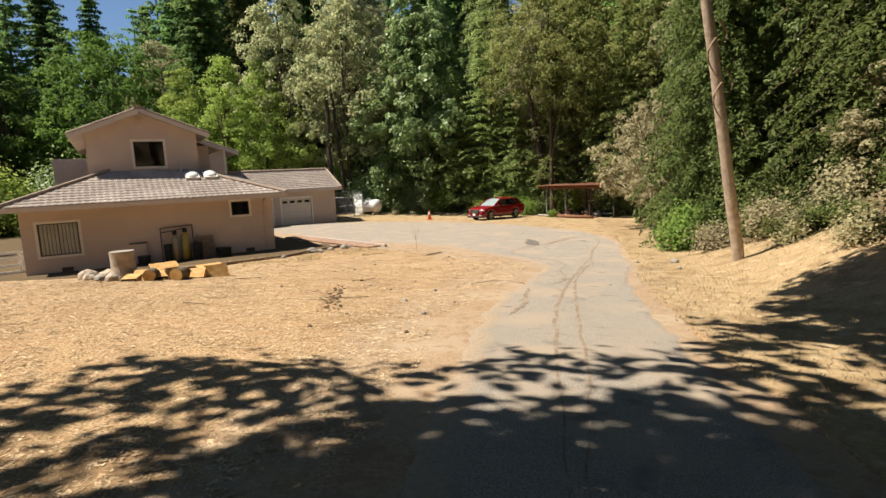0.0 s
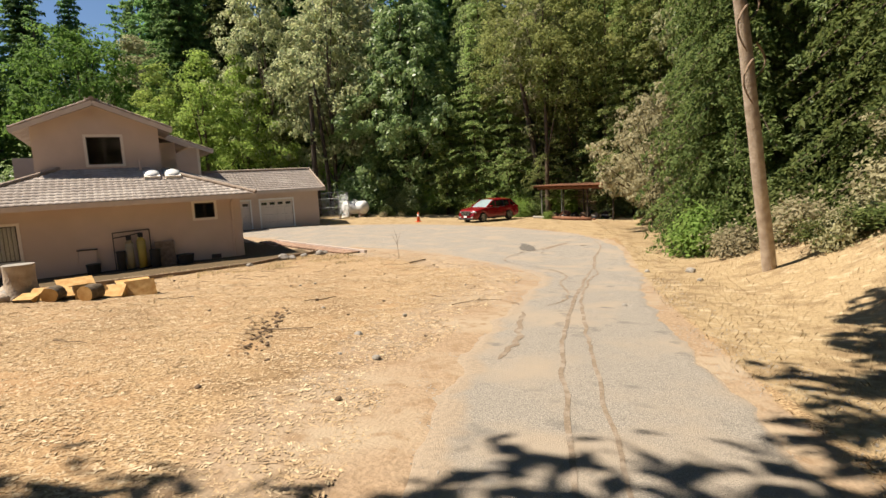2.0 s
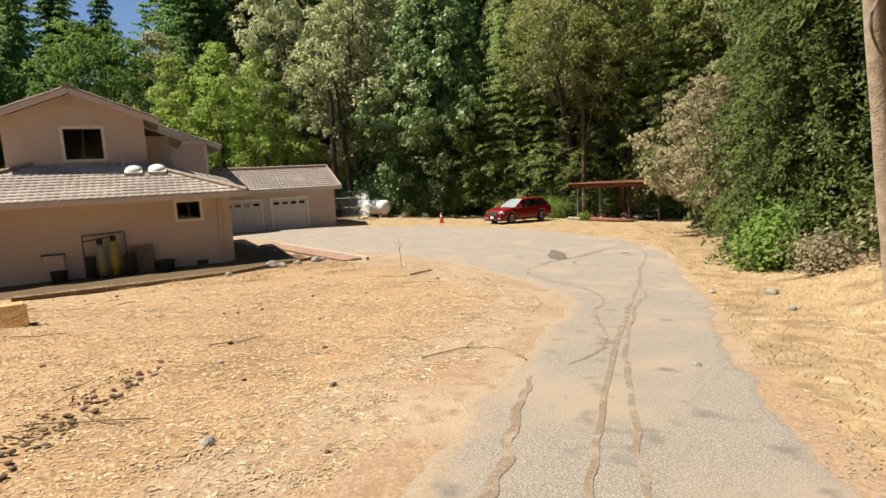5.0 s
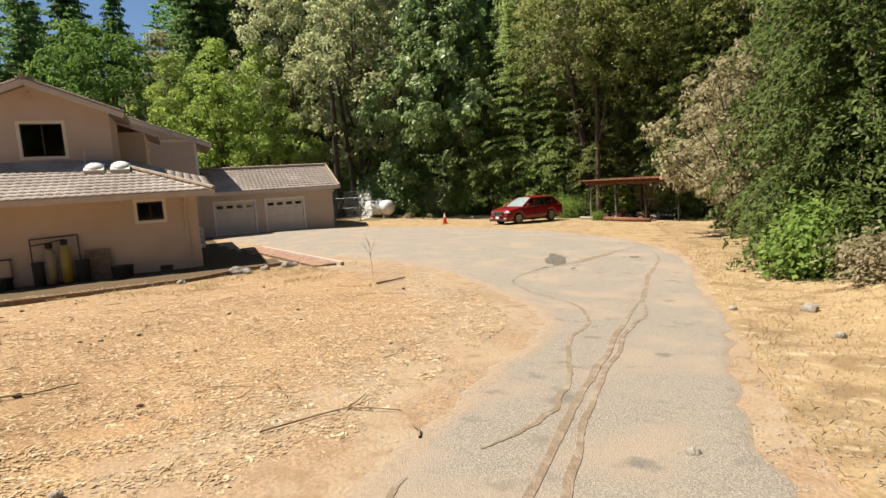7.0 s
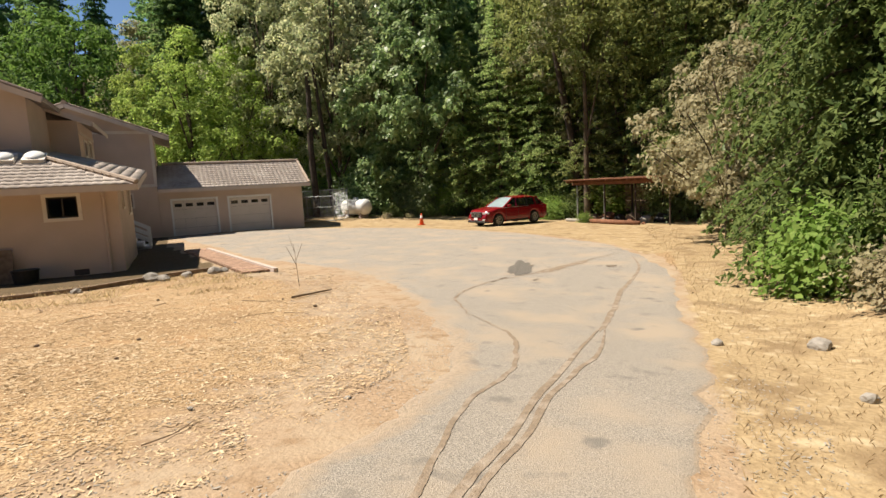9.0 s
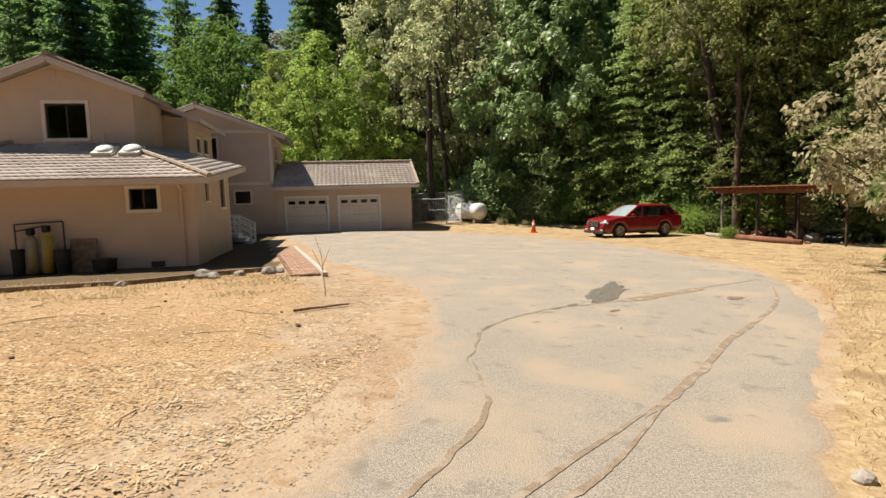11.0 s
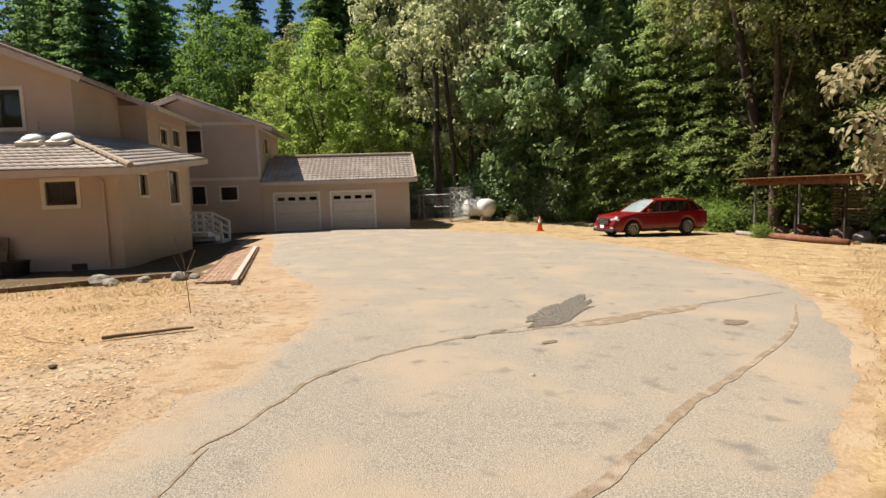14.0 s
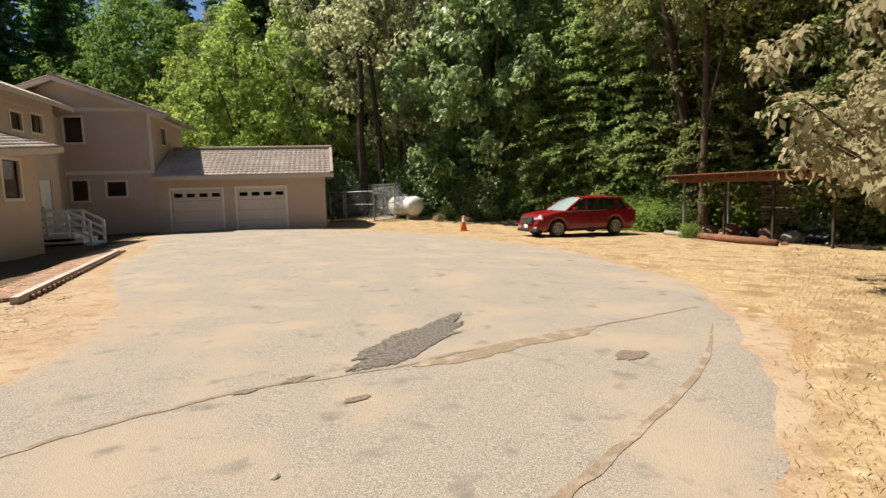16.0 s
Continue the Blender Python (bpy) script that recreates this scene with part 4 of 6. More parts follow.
def split_log(x, y, length, r, ang, roll, lift=0.0):
    """A quarter- or half-split log: round bark side, flat pale split face, two cut ends."""
    e = thing("split_log", "split firewood log with an orange split face", "log", "log pile")
    e.matrix_world = Matrix.Translation((x, y, land(x, y) + r * 0.45 + lift)) @ Matrix.Rotation(ang, 4, "Z") @ Matrix.Rotation(roll, 4, "X")
    n = 8
    arc = [(r * (1 + 0.1 * noise.noise((j, x * 5, y))) * math.cos(math.pi + math.pi * j / n), r * (1 + 0.1 * noise.noise((j, x * 5, y))) * math.sin(math.pi + math.pi * j / n)) for j in range(n + 1)]
    h = length / 2
    vs = [(s * h * (1 + 0.05 * noise.noise((j, s, x))), a, b) for s in (-1, 1) for j, (a, b) in enumerate(arc)]
    raw("bark", vs, [(j, j + 1, n + 2 + j, n + 1 + j) for j in range(n)], M["logbark"] if int(x * 50) % 3 else M["polewood"], e)
    top, rows_ = [], 5
    for i in range(rows_ + 1):
        for j in range(4):
            u, v = i / rows_, j / 3
            p = Vector(vs[0]).lerp(Vector(vs[n + 1]), u).lerp(Vector(vs[n]).lerp(Vector(vs[2 * n + 1]), u), v)
            top.append((p.x, p.y, p.z + (0.02 * noise.noise((u * 4, v * 9, x)) if 0 < j < 3 else 0.004)))
    raw("split_face", top, [(i * 4 + j, i * 4 + 4 + j, i * 4 + 5 + j, i * 4 + 1 + j) for i in range(rows_) for j in range(3)], M["cut"], e, "pale orange split face")
    for s in (0, 1):
        bm = bmesh.new()
        bm.faces.new([bm.verts.new(vs[s * (n + 1) + j]) for j in (range(n + 1) if s else range(n, -1, -1))])
        part("cut_face", bm, M["cut"] if s else M["logbark"], e)
    return e


lr = random.Random(31)
split_log(0.95, 14.55, 0.62, 0.2, 0.2, 0.45, 0.16)
split_log(1.5, 14.0, 0.5, 0.16, -0.4, 0.6, 0.04)
split_log(2.02, 14.05, 0.52, 0.17, 0.12, 1.1, 0.06)
split_log(1.9, 14.3, 0.6, 0.14, 0.1, 0.15, 0.2)
for i in range(13):
    split_log(0.3 + 0.085 * i + lr.uniform(-0.08, 0.08), 14.25 + lr.uniform(-0.3, 0.3), lr.uniform(0.26, 0.46), lr.uniform(0.1, 0.18), lr.uniform(-0.7, 0.7), lr.uniform(0.1, 1.2), lr.uniform(0, 0.12))
log(0.62, 14.0, 0.34, 0.14, 1.2)
log(1.2, 13.85, 0.34, 0.15, 0.9)
st = thing("tree_stump", "upright sawn tree stump with an orange flank", "stump", at=(0.1, 14.6, land(0.1, 14.6)))
vs, fs = [], []
for i in range(6):
    for j in range(16):
        a = 2 * math.pi * j / 16
        q = (0.36 - 0.1 * min(1, i / 2)) * (1 + 0.12 * noise.noise((math.cos(a) * 2, math.sin(a) * 2, i * 0.4)))
        vs.append((q * math.cos(a), q * math.sin(a), -0.1 + 0.15 * i))
for i in range(5):
    for j in range(16):
        fs.append((i * 16 + j, i * 16 + (j + 1) % 16, (i + 1) * 16 + (j + 1) % 16, (i + 1) * 16 + j))
raw("bark", vs, fs, M["polewood"], st)
bm = bmesh.new()
bm.faces.new([bm.verts.new(vs[80 + j]) for j in range(16)])
part("cut_face", bm, M["rock"], st)
for i in range(14):
    x, y = -0.9 + random.random() * 1.1, 14.2 + random.random() * 0.9
    rubble("wood_chunk", x, y, 0.08 + 0.12 * random.random(), M["polewood"] if i % 2 else M["rock"], "broken wood chunk beside the stump", "wood chunk", "wood chunks", i * 3.1, 0.8)


# ---------------------------------------------------------------- car
def build_car():
    car = thing("car", "parked glossy red sport utility vehicle", "car")
    L, W = 5.06, 0.97
    # sections along the car: x from the front, half width at the sill, belt and roof, heights
    n = 44

    def prof(u):
        """Bottom, belt, top height and half-widths of the body at u (0 front, 1 rear)."""
        hood = 0.98 + 0.14 * smooth01(0.0, 0.28, u)
        front = smooth01(0.0, 0.045, u)
        top = 0.62 + (hood - 0.62) * front
        belt = top if u < 0.27 else 1.12 + 0.05 * (u - 0.27)
        if u > 0.93:
            belt = 1.15 - 0.12 * smooth01(0.95, 1.0, u)
        wid = W * (0.86 + 0.14 * smooth01(0, 0.12, u)) * (1 - 0.1 * smooth01(0.9, 1.0, u))
        bot = 0.3 - 0.06 * smooth01(0, 0.08, u) + 0.12 * smooth01(0.93, 1, u)
        return bot, belt, wid
    axle = (0.19, 0.77)
    vs, fs = [], []
    rows = 9
    for i in range(n + 1):
        u = i / n
        bot, belt, wid = prof(u)
        for a in axle:
            du = (u - a) * L
            if abs(du) < 0.43:
                bot = max(bot, 0.36 + math.sqrt(max(0, 0.43 ** 2 - du * du)))
        x = u * L
        sec = []
        for k, (hy, hz) in enumerate(((0.93, 0.0), (0.99, 0.12), (1.0, 0.4), (0.985, 0.65), (0.985, 0.85), (0.93, 1.0), (0.6, 1.03), (0.3, 1.045), (0.0, 1.05))):
            z = bot + (belt - bot) * min(hz, 1.0) + (0.03 * max(0, hz - 1) / 0.05 if u < 0.3 else 0.0)
            sec.append((x, hy * wid, z))
        vs += sec
    m = len(vs)
    for i in range(n):
        for k in range(rows - 1):
            q = i * rows + k
            fs.append((q, q + rows, q + rows + 1, q + 1))
    vs2 = [(x, -y, z) for x, y, z in vs]
    fs2 = [(d + m, c + m, b + m, a + m) for a, b, c, d in fs]
    allv = vs + vs2
    allf = fs + fs2
    for i0, flip in ((0, False), (n, True)):
        for k in range(rows - 1):
            a, b = i0 * rows + k, i0 * rows + k + 1
            f = (a, b, b + m, a + m)
            allf.append(f[::-1] if flip else f)
    body = raw("body", allv, allf, M["carpaint"], car, "glossy red body", True)
    # cabin: glass band and painted roof
    gv = []
    cab = ((0.275, 1.10, 0.86), (0.40, 1.52, 0.70), (0.47, 1.66, 0.66), (0.62, 1.72, 0.66), (0.78, 1.69, 0.66), (0.88, 1.58, 0.66), (0.98, 1.12, 0.80))
    for u, top, hw in cab:
        belt = 1.1
        gv += [(u * L, 0.90 if 0.3 < u < 0.95 else 0.84, belt), (u * L, hw + 0.04, max(belt, top - 0.06)), (u * L, hw - 0.08, max(belt, top)), (u * L, 0, max(belt, top + 0.03))]
    c = len(gv)
    gv += [(x, -y, z) for x, y, z in gv]
    roof_f, side_f, front_f, rear_f = [], [], [], []
    for i in range(len(cab) - 1):
        for k in range(3):
            q = i * 4 + k
            f, g = (q, q + 4, q + 5, q + 1), (q + c + 1, q + c + 5, q + c + 4, q + c)
            dest = side_f if k == 0 else (front_f if i < 2 and k else rear_f if i == 5 else roof_f)
            dest += [f, g]
    raw("roof", gv, roof_f, M["carpaint"], car, "red roof", True)
    for f in (side_f[0::2], side_f[1::2]):
        raw("side_window", gv, f, M["carglass"], car, "dark side glass")
    raw("windscreen", gv, front_f, M["shade"], car, "windscreen with a pale sunshade behind", True)
    raw("rear_window", gv, rear_f, M["carglass"], car)
    for s in (1, -1):
        for u0, z0, y0, u1, z1, y1 in ((0.275, 1.1, 0.85, 0.45, 1.64, 0.70), (0.475, 1.1, 0.905, 0.50, 1.64, 0.71), (0.66, 1.12, 0.905, 0.67, 1.67, 0.71), (0.92, 1.1, 0.90, 0.86, 1.58, 0.71), (0.45, 1.645, 0.71, 0.86, 1.61, 0.715), (0.80, 1.11, 0.905, 0.80, 1.63, 0.71)):
            bm = bmesh.new()
            beam(bm, (u0 * L, s * y0, z0), (u1 * L, s * y1, z1), 0.09, 0.05)
            part("pillar", bm, M["carpaint"] if u0 != 0.66 else M["black"], car)
        bm = bmesh.new()
        box(bm, 0.27 * L, 0.93 * L, s * 0.90 - 0.02, s * 0.90 + 0.02, 1.085, 1.11)
        part("belt_trim", bm, M["alloy"], car, "bright window line trim")
        bm = bmesh.new()
        box(bm, 0.33 * L, 0.37 * L, s * 1.02 - 0.1, s * 1.02 + 0.1, 1.12, 1.27, 0.03)
        part("wing_mirror", bm, M["carpaint"], car)
        bm = bmesh.new()
        box(bm, 0.3 * L, 0.66 * L, s * 0.955 - 0.02, s * 0.955 + 0.02, 0.26, 0.36, 0.01)
        part("sill", bm, M["black"], car)
        for u in (0.5, 0.7):
            bm = bmesh.new()
            box(bm, u * L - 0.1, u * L + 0.1, s * 0.975 - 0.015, s * 0.975 + 0.015, 0.93, 0.96, 0.005)
            part("door_handle", bm, M["carpaint"], car)
        for u in (0.305, 0.505, 0.70):
            bm = bmesh.new()
            box(bm, u * L - 0.006, u * L + 0.006, s * 0.963 - 0.012, s * 0.963 + 0.012, 0.36, 1.06)
            part("door_seam", bm, M["black"], car)
        bm = bmesh.new()
        m4 = Matrix.Translation((0.2, s * 0.70, 0.83)) @ Matrix.Rotation(-s * 0.55, 4, "Z") @ Matrix.Diagonal((0.2, 0.42, 0.11, 1))
        bmesh.ops.create_cube(bm, size=1, matrix=m4)
        bmesh.ops.bevel(bm, geom=bm.edges[:], offset=0.02, segments=1, affect="EDGES")
        part("headlight", bm, M["lamp"], car, "clear headlight")
        bm = bmesh.new()
        box(bm, -0.01, 0.1, s * 0.68 - 0.14, s * 0.68 + 0.14, 0.4, 0.5, 0.02)
        part("fog_light", bm, M["lamp"], car)
        bm = bmesh.new()
        box(bm, L - 0.12, L + 0.01, s * 0.7 - 0.18, s * 0.7 + 0.18, 0.95, 1.07, 0.02)
        part("tail_light", bm, M["carpaint"], car)
    bm = bmesh.new()
    box(bm, -0.04, 0.04, -0.5, 0.5, 0.6, 0.92, 0.03)
    gr = part("grille", bm, M["black"], car, "dark grille")
    bm = bmesh.new()
    for i in range(5):
        box(bm, -0.055, -0.04, -0.47, 0.47, 0.635 + i * 0.055, 0.65 + i * 0.055)
    part("grille_bar", bm, M["alloy"], gr)
    bm = bmesh.new()
    box(bm, -0.05, 0.3, -0.86, 0.86, 0.26, 0.38, 0.03)
    part("bumper", bm, M["black"], car)
    bm = bmesh.new()
    box(bm, -0.075, -0.055, -0.16, 0.16, 0.44, 0.58)
    part("number_plate", bm, M["white"], car, "pale number plate")
    bm = bmesh.new()
    box(bm, 0.3, L - 0.3, -0.8, 0.8, 0.24, 0.4)
    part("underbody", bm, M["black"], car)
    for u in axle:
        for s in (1, -1):
            wh = new("wheel")
            wh.parent = car
            wh.location = (u * L, s * 0.86, 0.375)
            bm = bmesh.new()
            prof_t = ((0.26, 0.12), (0.35, 0.125), (0.375, 0.09), (0.375, -0.09), (0.35, -0.125), (0.26, -0.12))
            rg = [[bm.verts.new((r * math.cos(a), y, r * math.sin(a))) for r, y in prof_t] for a in (2 * math.pi * j / 28 for j in range(28))]
            for j in range(28):
                for k in range(5):
                    bm.faces.new((rg[j][k], rg[j][k + 1], rg[(j + 1) % 28][k + 1], rg[(j + 1) % 28][k]))
            part("tyre", bm, M["rubber"], wh, smooth=True)
            bm = bmesh.new()
            bar(bm, (0, s * 0.02, 0), (0, s * 0.06, 0), 0.255, 24)
            part("hub", bm, M["black"], wh)
            bm = bmesh.new()
            for j in range(10):
                a = 2 * math.pi * j / 10
                beam(bm, (0.04 * math.cos(a), s * 0.1, 0.04 * math.sin(a)), (0.25 * math.cos(a), s * 0.085, 0.25 * math.sin(a)), 0.035, 0.03)
            rg = [[bm.verts.new((r * math.cos(a), s * y, r * math.sin(a))) for r, y in ((0.235, 0.1), (0.268, 0.11), (0.268, 0.06))] for a in (2 * math.pi * j / 28 for j in range(28))]
            for j in range(28):
                for k in range(2):
                    bm.faces.new((rg[j][k], rg[j][k + 1], rg[(j + 1) % 28][k + 1], rg[(j + 1) % 28][k]))
            part("rim", bm, M["alloy"], wh)
    return car


car = build_car()
wf, wr = Vector((24.55, 33.62)), Vector((27.2, 34.02))
CAR = 0.93          # a mid-size model
fwd = (wf - wr).normalized()
perp = Vector((-fwd.y, fwd.x))
if perp.y < 0:
    perp = -perp
axle0 = wf + perp * 0.93 * CAR
origin = axle0 + fwd * 0.19 * 5.06 * CAR
cz = land(*(origin - fwd * 2.5)) + 0.02
car.matrix_world = Matrix.Translation((origin.x, origin.y, cz)) @ Matrix.Rotation(math.atan2(-fwd.y, -fwd.x), 4, "Z") @ Matrix.Scale(CAR, 4)

# ---------------------------------------------------------------- cone, tank, fence
cone = thing("traffic_cone", "orange traffic cone with a pale collar", "cone", at=(21.85, 38.3, land(21.85, 38.3)))
bm = bmesh.new()
box(bm, -0.2, 0.2, -0.2, 0.2, 0, 0.04, 0.01)
part("base", bm, M["orange"], cone)
bm = bmesh.new()
bar(bm, (0, 0, 0.04), (0, 0, 0.72), 0.145, 20, 0.03)
part("body", bm, M["orange"], cone, smooth=True)
bm = bmesh.new()
bar(bm, (0, 0, 0.42), (0, 0, 0.58), 0.086, 20, 0.064)
part("collar", bm, M["white"], cone)

tz = land(21.0, 46.2)
tank = thing("propane_tank", "white horizontal propane tank on blocks", "tank", at=(20.75, 45.7, tz))
tank.rotation_euler = (0, 0, radians(28))
bm = bmesh.new()
rg = []
for u, r in ((-0.28, 0.0), (-0.24, 0.25), (-0.14, 0.44), (0, 0.56), (0.1, 0.58), (2.0, 0.58), (2.1, 0.56), (2.24, 0.44), (2.34, 0.25), (2.38, 0.0)):
    rg.append([bm.verts.new((max(r, 0.002) * math.cos(a), u, 0.8 + max(r, 0.002) * math.sin(a))) for a in (2 * math.pi * j / 28 for j in range(28))])
for p, q in zip(rg, rg[1:]):
    for j in range(28):
        bm.faces.new((p[j], p[(j + 1) % 28], q[(j + 1) % 28], q[j]))
bmesh.ops.recalc_face_normals(bm, faces=bm.faces)
part("shell", bm, M["tank"], tank, smooth=True)
bm = bmesh.new()
bar(bm, (0, 1.05, 1.34), (0, 1.05, 1.52), 0.2, 16, 0.17)
part("valve_dome", bm, M["tank"], tank)
for y in (0.35, 1.75):
    bm = bmesh.new()
    box(bm, -0.4, 0.4, y - 0.1, y + 0.1, -0.25, 0.36, 0.01)
    part("block", bm, M["concrete"], tank)


def chain_panel(parent, a, b, h, pitch=0.11):
    """Posts' rails and a diamond wire mesh between two foot points."""
    a, b = Vector(a), Vector(b)
    for dz in (0.05, h):
        bm = bmesh.new()
        bar(bm, a + Vector((0, 0, dz)), b + Vector((0, 0, dz)), 0.025, 6)
        part("rail", bm, M["steel"], parent)
    n = int((b - a).length / pitch)
    vs, fs = [], []
    d = (b - a)
    for s in (1, -1):
        for i in range(-int(h / pitch), n):
            u0, u1 = i, i + h / pitch
            z0, z1 = 0.0, h
            if u0 < 0:
                z0, u0 = -u0 * pitch, 0
            if u1 > n:
                z1, u1 = h - (u1 - n) * pitch, n
            if z1 <= z0:
                continue
            p, q = a + d * (u0 / n), a + d * (u1 / n)
            if s < 0:
                p, q = a + d * (1 - u0 / n), a + d * (1 - u1 / n)
            p, q = p + Vector((0, 0, z0 + 0.05)), q + Vector((0, 0, z1))
            k = len(vs)
            w = Vector((0, 0, 0.008))
            side = (q - p).cross(Vector((0, 0, 1))).normalized() * 0.008
            vs += [p - w, p + w, q + w, q - w, p - side, p + side, q + side, q - side]
            fs += [(k, k + 1, k + 2, k + 3), (k + 4, k + 5, k + 6, k + 7)]
    ob = raw("wire_mesh", vs, fs, M["mesh"], parent)
    tagged(ob, kind="stuff")


fence = thing("chain_link_fence", "galvanised chain-link enclosure beside the garage", "fence")
P = [(15.75, 47.2), (16.65, 46.6), (18.2, 45.2), (19.55, 46.4), (20.3, 49.0), (16.6, 50.0)]
Z = [land(*p) for p in P]
for (x, y), z in zip(P, Z):
    bm = bmesh.new()
    bar(bm, (x, y, z - 0.1), (x, y, z + (2.15 if x > 17.5 else 1.85)), 0.035, 8)
    part("post", bm, M["steel"], fence)
for i in range(5):
    chain_panel(fence, (*P[i], Z[i]), (*P[i + 1], Z[i + 1]), 2.05 if 2 <= i else 1.75)
for i in (1, 2):
    bm = bmesh.new()
    bar(bm, (*P[i], Z[i] + 1.0), (*P[i + 1], Z[i + 1] + 1.0), 0.022, 6)
    part("rail", bm, M["steel"], fence)

# ---------------------------------------------------------------- open shelter
port = thing("timber_shelter", "low open shelter with a red-brown timber roof", "shelter")
A, B = Vector((29.9, 34.0)), Vector((30.7, 27.0))
along = (B - A).normalized()
back = Vector((-along.y, along.x))
if back.x < 0:
    back = -back
gz = land(30, 30)
for i in range(4):
    for k, dpt in ((0, 0.25), (1, 2.6)):
        p = A + along * (0.35 + i * ((B - A).length - 0.7) / 3) + back * dpt
        bm = bmesh.new()
        box(bm, p.x - 0.035, p.x + 0.035, p.y - 0.035, p.y + 0.035, land(p.x, p.y) - 0.1, gz + 2.15)
        part("post", bm, M["darkbark"] if i else M["steel"], port)
for dpt in (0.25, 2.6):
    bm = bmesh.new()
    p, q = A + back * dpt, B + back * dpt
    beam(bm, (p.x, p.y, gz + 2.22), (q.x, q.y, gz + 2.22), 0.1, 0.16)
    part("beam", bm, M["redwood"], port)
for i in range(15):
    p = A + along * (0.05 + i * ((B - A).length - 0.1) / 14) - back * 0.35
    q = p + back * 3.4
    bm = bmesh.new()
    beam(bm, (p.x, p.y, gz + 2.36), (q.x, q.y, gz + 2.4), 0.07, 0.13)
    part("rafter", bm, M["redwood"], port)
for i in range(9):
    p, q = A + back * (-0.35 + i * 0.42), B + back * (-0.35 + i * 0.42)
    bm = bmesh.new()
    beam(bm, (p.x, p.y, gz + 2.46 + 0.004 * i), (q.x, q.y, gz + 2.46 + 0.004 * i), 0.36, 0.035)
    part("roof_board", bm, M["redwood"], port)
for i in range(13):
    p, q = A + along * 1.9 + back * 2.66, A + along * 3.6 + back * 2.66
    bm = bmesh.new()
    beam(bm, (p.x, p.y, gz + 0.5 + i * 0.12), (q.x, q.y, gz + 0.5 + i * 0.12), 0.02, 0.05)
    part("slat", bm, M["wood"], port)


def ground_log(p, q, r, m, label):
    e = thing("ground_log", label, "log", "logs before the shelter")
    bm = bmesh.new()
    bar(bm, (p[0], p[1], land(*p) + r * 0.9), (q[0], q[1], land(*q) + r * 0.9), r, 12, r * 0.85)
    part("log_body", bm, M[m], e, smooth=True)


f0 = -back * 0.75
ground_log(tuple(A + along * 2.3 + f0), tuple(A + along * 5.6 + f0), 0.13, "redwood", "long red-brown log on the ground")
ground_log(tuple(A + along * 2.6 + f0 * 0.4), tuple(A + along * 5.2 + f0 * 0.4), 0.11, "redwood", "long red-brown log on the ground")
ground_log(tuple(A + along * 0.1 + f0 * 0.6), tuple(A + along * 2.3 + f0 * 0.6), 0.1, "rock", "grey weathered log on the ground")
for i in range(9):
    p = A + along * (0.2 + 0.62 * i) + back * (0.7 + 0.5 * (i % 3))
    rubble("stored_junk", p.x, p.y, 0.22 + 0.1 * (i % 3), M[("black", "wood", "redwood", "rock")[i % 4]], "dark stored bundle under the shelter", "bundle", "stored bundles", i * 1.3, 0.9)
for i in range(5):
    p = A + along * (4.2 + 0.3 * i) + f0 * (0.2 + 0.15 * (i % 2))
    rubble("firewood_chunk", p.x, p.y, 0.13, M["cut"] if i % 2 else M["redwood"], "orange firewood chunk by the shelter", "wood chunk", "firewood by the shelter", i * 2.1)


# ---------------------------------------------------------------- trees
rng = np.random.default_rng(7)


def leaf_cloud(centres, normals, size, aspect=0.55, droop=0.0):
    """Small kite-shaped leaves: one at each centre, facing about its normal."""
    n = len(centres)
    nr = normals + rng.normal(0, 0.42, (n, 3))
    nr /= np.linalg.norm(nr, axis=1, keepdims=True) + 1e-9
    t = np.cross(nr, rng.normal(0, 1, (n, 3)) + np.array([0, 0, -droop]))
    t /= np.linalg.norm(t, axis=1, keepdims=True) + 1e-9
    if droop:
        t = t + np.array([0, 0, -droop])
        t /= np.linalg.norm(t, axis=1, keepdims=True)
    s = np.cross(nr, t)
    sz = size * rng.uniform(0.6, 1.35, (n, 1))
    v = np.stack([centres - t * sz * 0.5, centres + s * sz * aspect * 0.5 + nr * sz * 0.08, centres + t * sz * 0.5, centres - s * sz * aspect * 0.5 + nr * sz * 0.08], 1).reshape(-1, 3)
    return v, np.arange(4 * n).reshape(-1, 4)


def tube(path, radii, sides=7):
    vs, fs = [], []
    up = Vector((0.31, 0.17, 0.94))
    for i, p in enumerate(path):
        d = (path[min(i + 1, len(path) - 1)] - path[max(i - 1, 0)]).normalized()
        a = d.cross(up if abs(d.dot(up)) < 0.95 else Vector((1, 0, 0))).normalized()
        b = d.cross(a)
        for j in range(sides):
            q = 2 * math.pi * j / sides
            vs.append(p + (a * math.cos(q) + b * math.sin(q)) * radii[i])
    for i in range(len(path) - 1):
        for j in range(sides):
            fs.append((i * sides + j, i * sides + (j + 1) % sides, (i + 1) * sides + (j + 1) % sides, (i + 1) * sides + j))
    return vs, fs


def joined(lists):
    V, F = [], []
    for vs, fs in lists:
        k = len(V)
        V += [tuple(v) for v in vs]
        F += [tuple(i + k for i in f) for f in fs]
    return V, F


